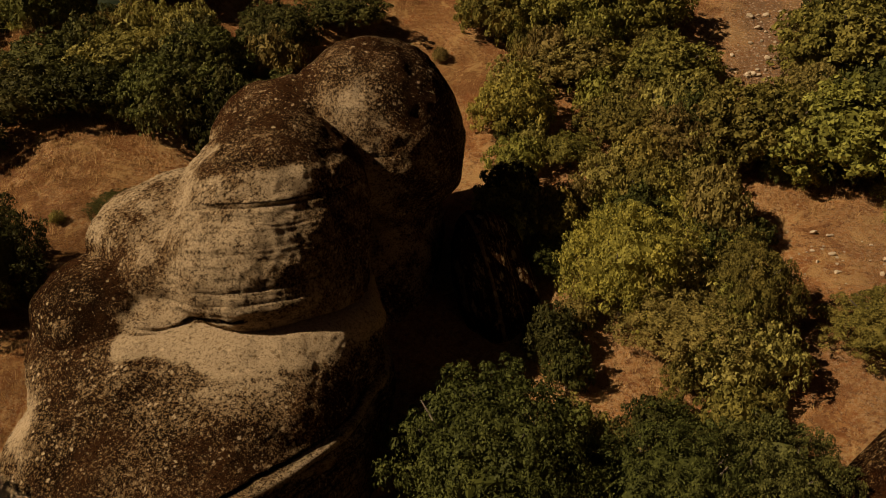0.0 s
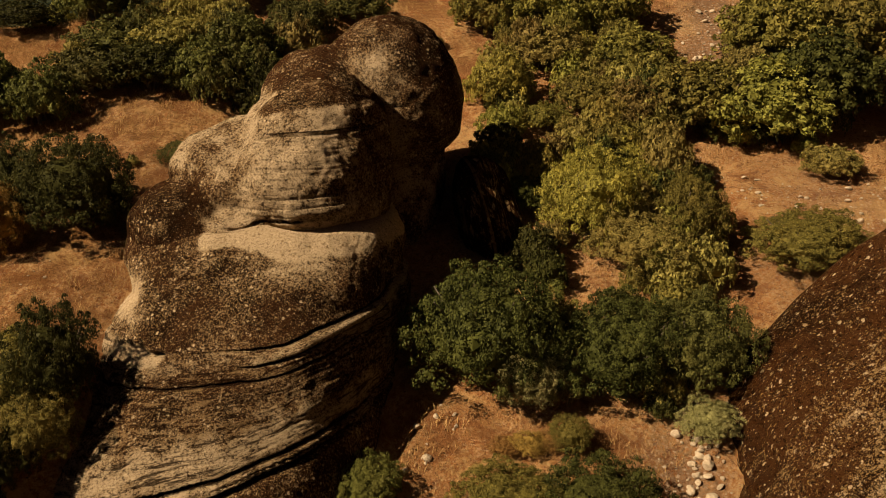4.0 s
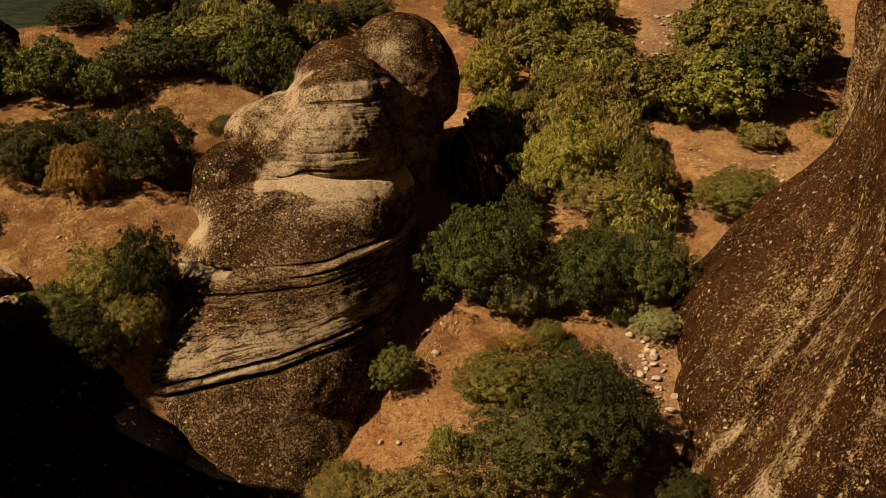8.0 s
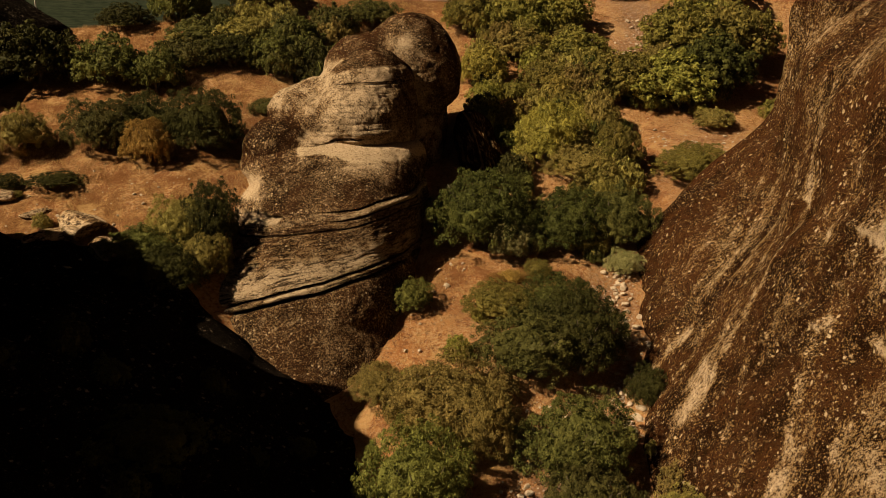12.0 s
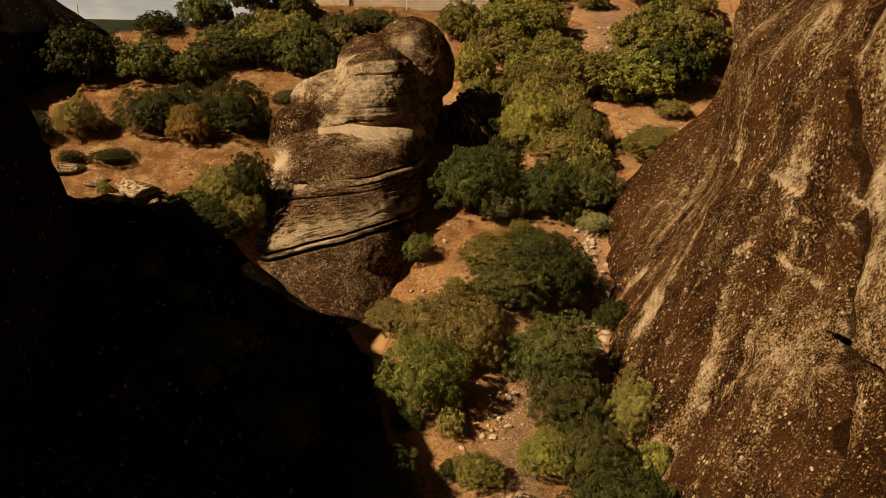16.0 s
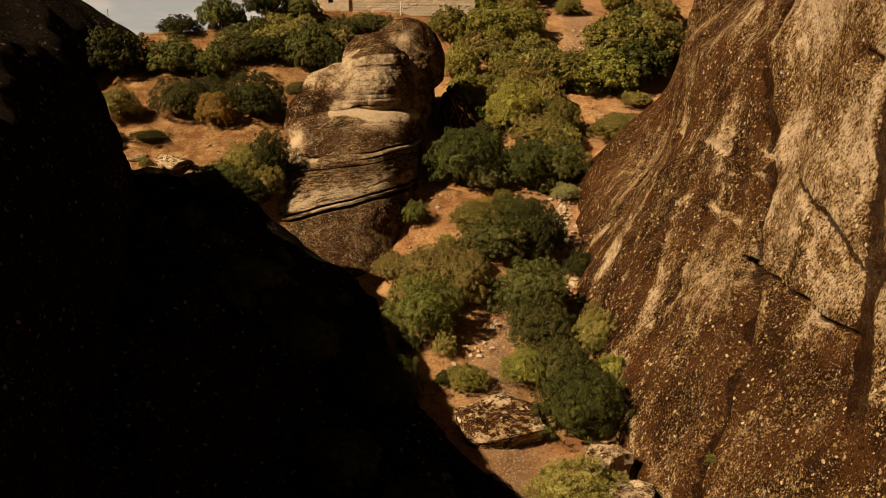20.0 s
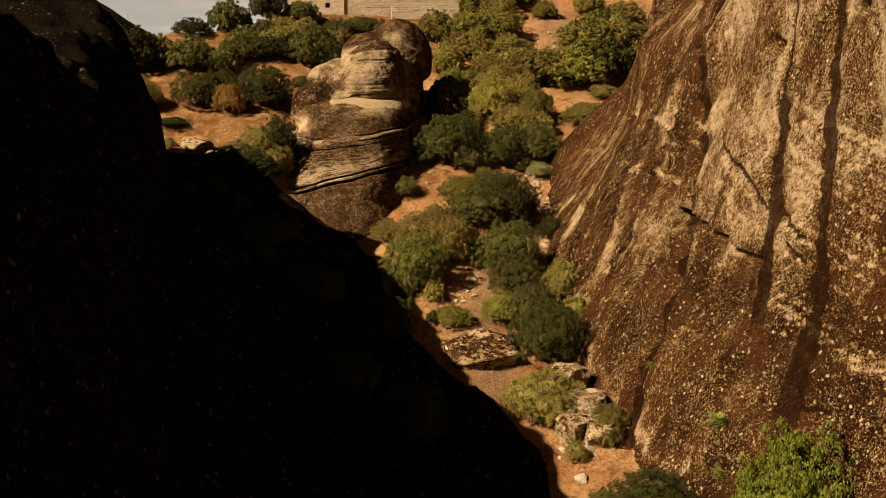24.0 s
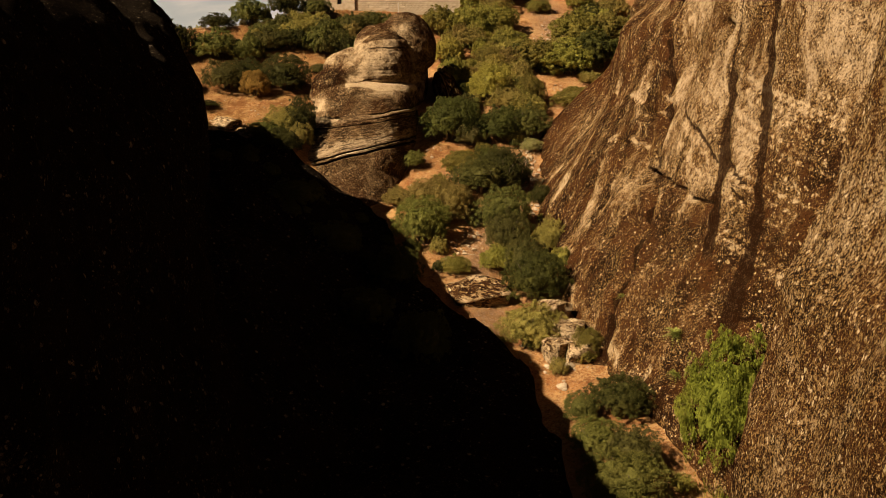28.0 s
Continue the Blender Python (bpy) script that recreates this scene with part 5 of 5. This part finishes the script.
def strew(zone, count, seed, low, high, label="", group=""):
    """Loose stones along a line of places with a spread: things of their own, or gravel where no label is given."""
    rng = random.Random(seed)
    (xa, ya), (xb, yb), wide = zone
    for n in range(count):
        t, u = rng.random(), rng.gauss(0, 1)
        x, y = xa + (xb - xa) * t + wide * u, ya + (yb - ya) * t + 0.4 * wide * rng.gauss(0, 1)
        s = low + (high - low) * rng.random() ** 2.5
        me = STONES[rng.randrange(6)]
        m = pose(x, y, float(ground_z(x, y)) + 0.12 * s, rng.uniform(-20, 20), rng.uniform(-20, 20), rng.uniform(0, 360)) @ Matrix.Diagonal((s, s * rng.uniform(0.6, 1), s * rng.uniform(0.4, 0.8), 1))
        if label:
            ob = tagged(new("stone", me), label, "stone", group)
            ob.matrix_world = m
        else:
            GRAVEL.append((me, m))


strew(((9.6, 31), (8.2, 14), 0.8), 150, 21, 0.25, 0.95, "pale loose stone on the track beside the cliff", "stones on the cliff track")
strew(((3.8, 16), (-1.0, 3), 1.1), 95, 22, 0.2, 0.8, "pale loose stone in the dry gully", "stones in the gully")
strew(((-8, 20), (-4, 30), 0.8), 20, 24, 0.2, 0.6, "small pale stone by the rock's foot", "stones by the rock")
strew(((6, -8), (11, -24), 1.5), 30, 28, 0.3, 1.2, "pale fallen stone at the bottom of the gully", "stones at the gully foot")
strew(((24.5, 50), (19, 36), 1.2), 70, 23, 0.2, 0.8)
strew(((14, 62), (20, 76), 2.6), 110, 25, 0.2, 0.7)
strew(((-36, 24), (-30, 33), 3.0), 70, 26, 0.12, 0.45)
strew(((10.5, 53.5), (19, 47), 2.0), 60, 27, 0.15, 0.5)
strew(((9.6, 31), (8.2, 14), 1.0), 160, 31, 0.12, 0.3)
strew(((3.8, 16), (-1.0, 3), 1.6), 160, 32, 0.10, 0.28)


def build_gravel():
    verts, faces, base = [], [], 0
    for me, m in GRAVEL:
        verts += [m @ v.co for v in me.vertices]
        faces += [[base + i for i in p.vertices] for p in me.polygons]
        base = len(verts)
    ob = link_mesh("gravel", np.array([tuple(v) for v in verts]), faces, STONE, smooth=False)
    return tagged(ob, "small pale stones strewn over bare earth", "gravel", kind="stuff")


build_gravel()


# ---- dry grass ----
def build_grass():
    rng = np.random.default_rng(77)
    n = 70000
    x, y = rng.uniform(-50, 34, n), rng.uniform(-22, 84, n)
    keep = fbm(x, y, 0, 7, 3, 151) + 0.25 * rng.normal(size=n) > 0.0
    x, y = x[keep], y[keep]
    z = ground_z(x, y)
    n = len(x)
    verts, faces = [], []
    for blade in range(5):
        a = rng.uniform(0, 2 * math.pi, n)
        h, w = rng.uniform(0.15, 0.48, n), rng.uniform(0.010, 0.022, n)
        lean = rng.uniform(0.3, 1.3, n) * h
        px, py = x + rng.normal(0, 0.20, n), y + rng.normal(0, 0.20, n)
        left = np.stack([px - w * np.sin(a), py + w * np.cos(a), z - 0.03], -1)
        right = np.stack([px + w * np.sin(a), py - w * np.cos(a), z - 0.03], -1)
        tip = np.stack([px + lean * np.cos(a), py + lean * np.sin(a), z + h], -1)
        base = sum(len(v) for v in verts)
        verts.append(np.stack([left, right, tip], 1).reshape(-1, 3))
        faces += (base + np.arange(3 * n).reshape(-1, 3)).tolist()
    m = plain("dry_straw", (0.33, 0.170, 0.055), (0.50, 0.300, 0.115), 0.8)
    ob = link_mesh("dry_grass", np.concatenate(verts), faces, m, smooth=False)
    return tagged(ob, "tufts of dry straw-coloured grass over the slope", "grass", kind="stuff")


build_grass()


# ---- the stone house on the ridge ----
WALL_STONE = plain("rubble_wall", (0.42, 0.32, 0.21), (0.55, 0.44, 0.31), 1.4, lift=0.08)
DARK_PANE = plain("dark_window", (0.012, 0.012, 0.014), (0.02, 0.02, 0.022), 3.0, rough=0.15)
FRAME_WOOD = plain("window_wood", (0.16, 0.11, 0.07), (0.24, 0.17, 0.11), 5.0)
ROOF_TILE = plain("roof_tile", (0.33, 0.15, 0.09), (0.45, 0.23, 0.14), 2.0)


def box(bm, x0, x1, y0, y1, z0, z1):
    v = [bm.verts.new((x, y, z)) for z in (z0, z1) for x, y in ((x0, y0), (x1, y0), (x1, y1), (x0, y1))]
    for f in ((0, 3, 2, 1), (4, 5, 6, 7), (0, 1, 5, 4), (1, 2, 6, 5), (2, 3, 7, 6), (3, 0, 4, 7)):
        bm.faces.new([v[i] for i in f])
    return v


def build_house():
    house = tagged(new("stone_house"), "old pale rubble-stone house with small dark windows", "house")
    house.matrix_world = pose(-31.6, 80.0, -2.3)
    wide, deep, high = 10.6, 8.0, 6.4
    holes = ((3.2, 2.5), (7.6, 2.5))
    # Front wall in bands, so that the openings go through it.
    bm = bmesh.new()
    box(bm, 0, wide, 0, 0.6, 0, 2.0)
    box(bm, 0, wide, 0, 0.6, 2.9, high)
    edges = [0] + [v for c, _ in holes for v in (c - 0.45, c + 0.45)] + [wide]
    for a, b in zip(edges[::2], edges[1::2]):
        box(bm, a, b, 0, 0.6, 2.0, 2.9)
    part("front_wall", bm, WALL_STONE, house)
    for name, args in (("side_wall", (0, 0.6, 0.6, deep, 0, high)), ("side_wall", (wide - 0.6, wide, 0.6, deep, 0, high)), ("back_wall", (0.6, wide - 0.6, deep - 0.6, deep, 0, high))):
        bm = bmesh.new()
        box(bm, *args)
        part(name, bm, WALL_STONE, house)
    for c, z in holes:
        bm = bmesh.new()
        for args in ((c - 0.45, c - 0.37, 0.25, 0.35, 2.0, 2.9), (c + 0.37, c + 0.45, 0.25, 0.35, 2.0, 2.9), (c - 0.37, c + 0.37, 0.25, 0.35, 2.0, 2.08), (c - 0.37, c + 0.37, 0.25, 0.35, 2.82, 2.9)):
            box(bm, *args)
        win = part("window", bm, FRAME_WOOD, house)
        bm = bmesh.new()
        box(bm, c - 0.37, c + 0.37, 0.28, 0.32, 2.08, 2.82)
        part("pane", bm, DARK_PANE, win, "dark window pane")
    bm = bmesh.new()
    v = [bm.verts.new(p) for p in ((-0.4, -0.4, high), (wide + 0.4, -0.4, high), (wide + 0.4, deep + 0.4, high), (-0.4, deep + 0.4, high), (-0.4, deep / 2, high + 2.0), (wide + 0.4, deep / 2, high + 2.0))]
    for f in ((0, 3, 2, 1), (0, 1, 5, 4), (2, 3, 4, 5), (0, 4, 3), (1, 2, 5)):
        bm.faces.new([v[i] for i in f])
    part("roof", bm, ROOF_TILE, house, "low tiled roof")


build_house()


def build_garden_wall():
    wall = tagged(new("garden_wall"), "long pale dry-stone terrace wall beside the house", "wall")
    wall.matrix_world = pose(-21.0, 80.4, -2.1)
    rng = random.Random(5)
    shapes = []
    for k in range(5):
        bm = bmesh.new()
        v = box(bm, -0.5, 0.5, -0.5, 0.5, -0.5, 0.5)
        for c in v:
            c.co += Vector((rng.uniform(-0.06, 0.06), rng.uniform(-0.06, 0.06), rng.uniform(-0.06, 0.06)))
        me = bpy.data.meshes.new("stone")
        bm.to_mesh(me)
        bm.free()
        me.materials.append(WALL_STONE)
        shapes.append(me)
    bm = bmesh.new()
    box(bm, 0, 21, 0.12, 0.7, -1.0, 3.6)
    part("core", bm, WALL_STONE, wall)
    for row in range(9):
        x = 0.0
        while x < 20.6:
            w = rng.uniform(0.5, 1.1)
            ob = new("stone", shapes[rng.randrange(5)])
            ob.parent = wall
            ob.matrix_basis = pose(x + w / 2, 0.10 + rng.uniform(-0.03, 0.03), -0.2 + 0.42 * row + 0.2) @ Matrix.Diagonal((w * 0.96, 0.4, 0.40, 1))
            x += w


build_garden_wall()


# ---- posts and the wire on the ridge ----
POST = plain("weathered_post", (0.55, 0.50, 0.42), (0.68, 0.62, 0.53), 4.0)
WIRE = plain("dark_wire", (0.03, 0.03, 0.03), (0.05, 0.05, 0.05), 4.0, rough=0.5)


def post(x, y, high, radius):
    bm = bmesh.new()
    tube(bm, (0, 0, -0.5), (0, 0, high), radius, radius * 0.8, 8)
    me = bpy.data.meshes.new("post")
    bm.to_mesh(me)
    bm.free()
    me.materials.append(POST)
    ob = tagged(new("wooden_post", me), "pale weathered wooden post standing on the ridge", "post", "posts on the ridge")
    ob.matrix_world = pose(x, y, float(ground_z(x, y)))
    return ob


post(-58.5, 61.0, 5.5, 0.11)
post(-54.8, 62.5, 3.6, 0.10)
post(-12.2, 78.6, 2.2, 0.10)


def build_wire():
    bm = bmesh.new()
    a, b = Vector((-75, 70, 9.0)), Vector((-27, 90, 6.0))
    last = a
    for k in range(1, 25):
        t = k / 24
        p = a.lerp(b, t) - Vector((0, 0, 1.6 * 4 * t * (1 - t) * 0.5))
        tube(bm, last, p, 0.035, 0.035, 5)
        last = p
    me = bpy.data.meshes.new("power_line")
    bm.to_mesh(me)
    bm.free()
    me.materials.append(WIRE)
    tagged(new("power_line", me), "thin dark overhead wire slung across the sky to the house", "wire")


build_wire()


# ---- small plants at the cliff ----
def build_fern(x, y, z, size, label):
    """A hanging tuft of fronds that grows out of a crack."""
    rng = np.random.default_rng(int(abs(y * 10)))
    verts, faces = [], []
    for frond in range(46):
        a, up = rng.uniform(0, 2 * math.pi), rng.uniform(-0.5, 0.9)
        way = np.array([math.cos(a), math.sin(a), up])
        way /= np.linalg.norm(way)
        side = np.cross(way, [0, 0, 1.0])
        side /= np.linalg.norm(side)
        for step in range(7):
            t = (step + 1) / 7
            mid = way * size * t - np.array([0, 0, 0.5 * size * t * t])
            for s in (-1, 1):
                tip = mid + side * s * size * 0.22 * (1.1 - t) + way * size * 0.08
                n = len(verts)
                verts += [mid - way * size * 0.07, mid + way * size * 0.05, tip]
                faces.append((n, n + 1, n + 2))
    ob = link_mesh("fern", np.array(verts), faces, LEAF["bright"], smooth=False)
    ob.matrix_world = pose(x, y, z)
    return tagged(ob, label, "fern", kind="stuff")


for y, z, size in ((-24.6, -36.2, 1.3), (-16.0, -35.0, 0.7), (-27.5, -39.0, 0.9)):
    build_fern(float(cliff_x(y, z)) - 0.3, y, z, size, "green fern tuft growing from the cliff face")


def build_green_grass():
    """Fresh grass under the buttress, where water gathers."""
    rng = np.random.default_rng(91)
    n = 5200
    x, y = 21.0 + rng.normal(0, 1.3, n) - 0.18 * rng.normal(0, 1, n), -36.5 + rng.normal(0, 3.2, n)
    z = ground_z(x, y)
    a, h = rng.uniform(0, 2 * math.pi, n), rng.uniform(0.5, 1.3, n)
    w, lean = 0.05, 0.5
    left = np.stack([x - w * np.sin(a), y + w * np.cos(a), z - 0.05], -1)
    right = np.stack([x + w * np.sin(a), y - w * np.cos(a), z - 0.05], -1)
    tip = np.stack([x + lean * h * np.cos(a), y + lean * h * np.sin(a), z + h], -1)
    verts = np.stack([left, right, tip], 1).reshape(-1, 3)
    ob = link_mesh("green_grass", verts, np.arange(3 * n).reshape(-1, 3), LEAF["vivid"], smooth=False)
    return tagged(ob, "fresh green grass under the rock buttress", "grass", kind="stuff")


build_green_grass()
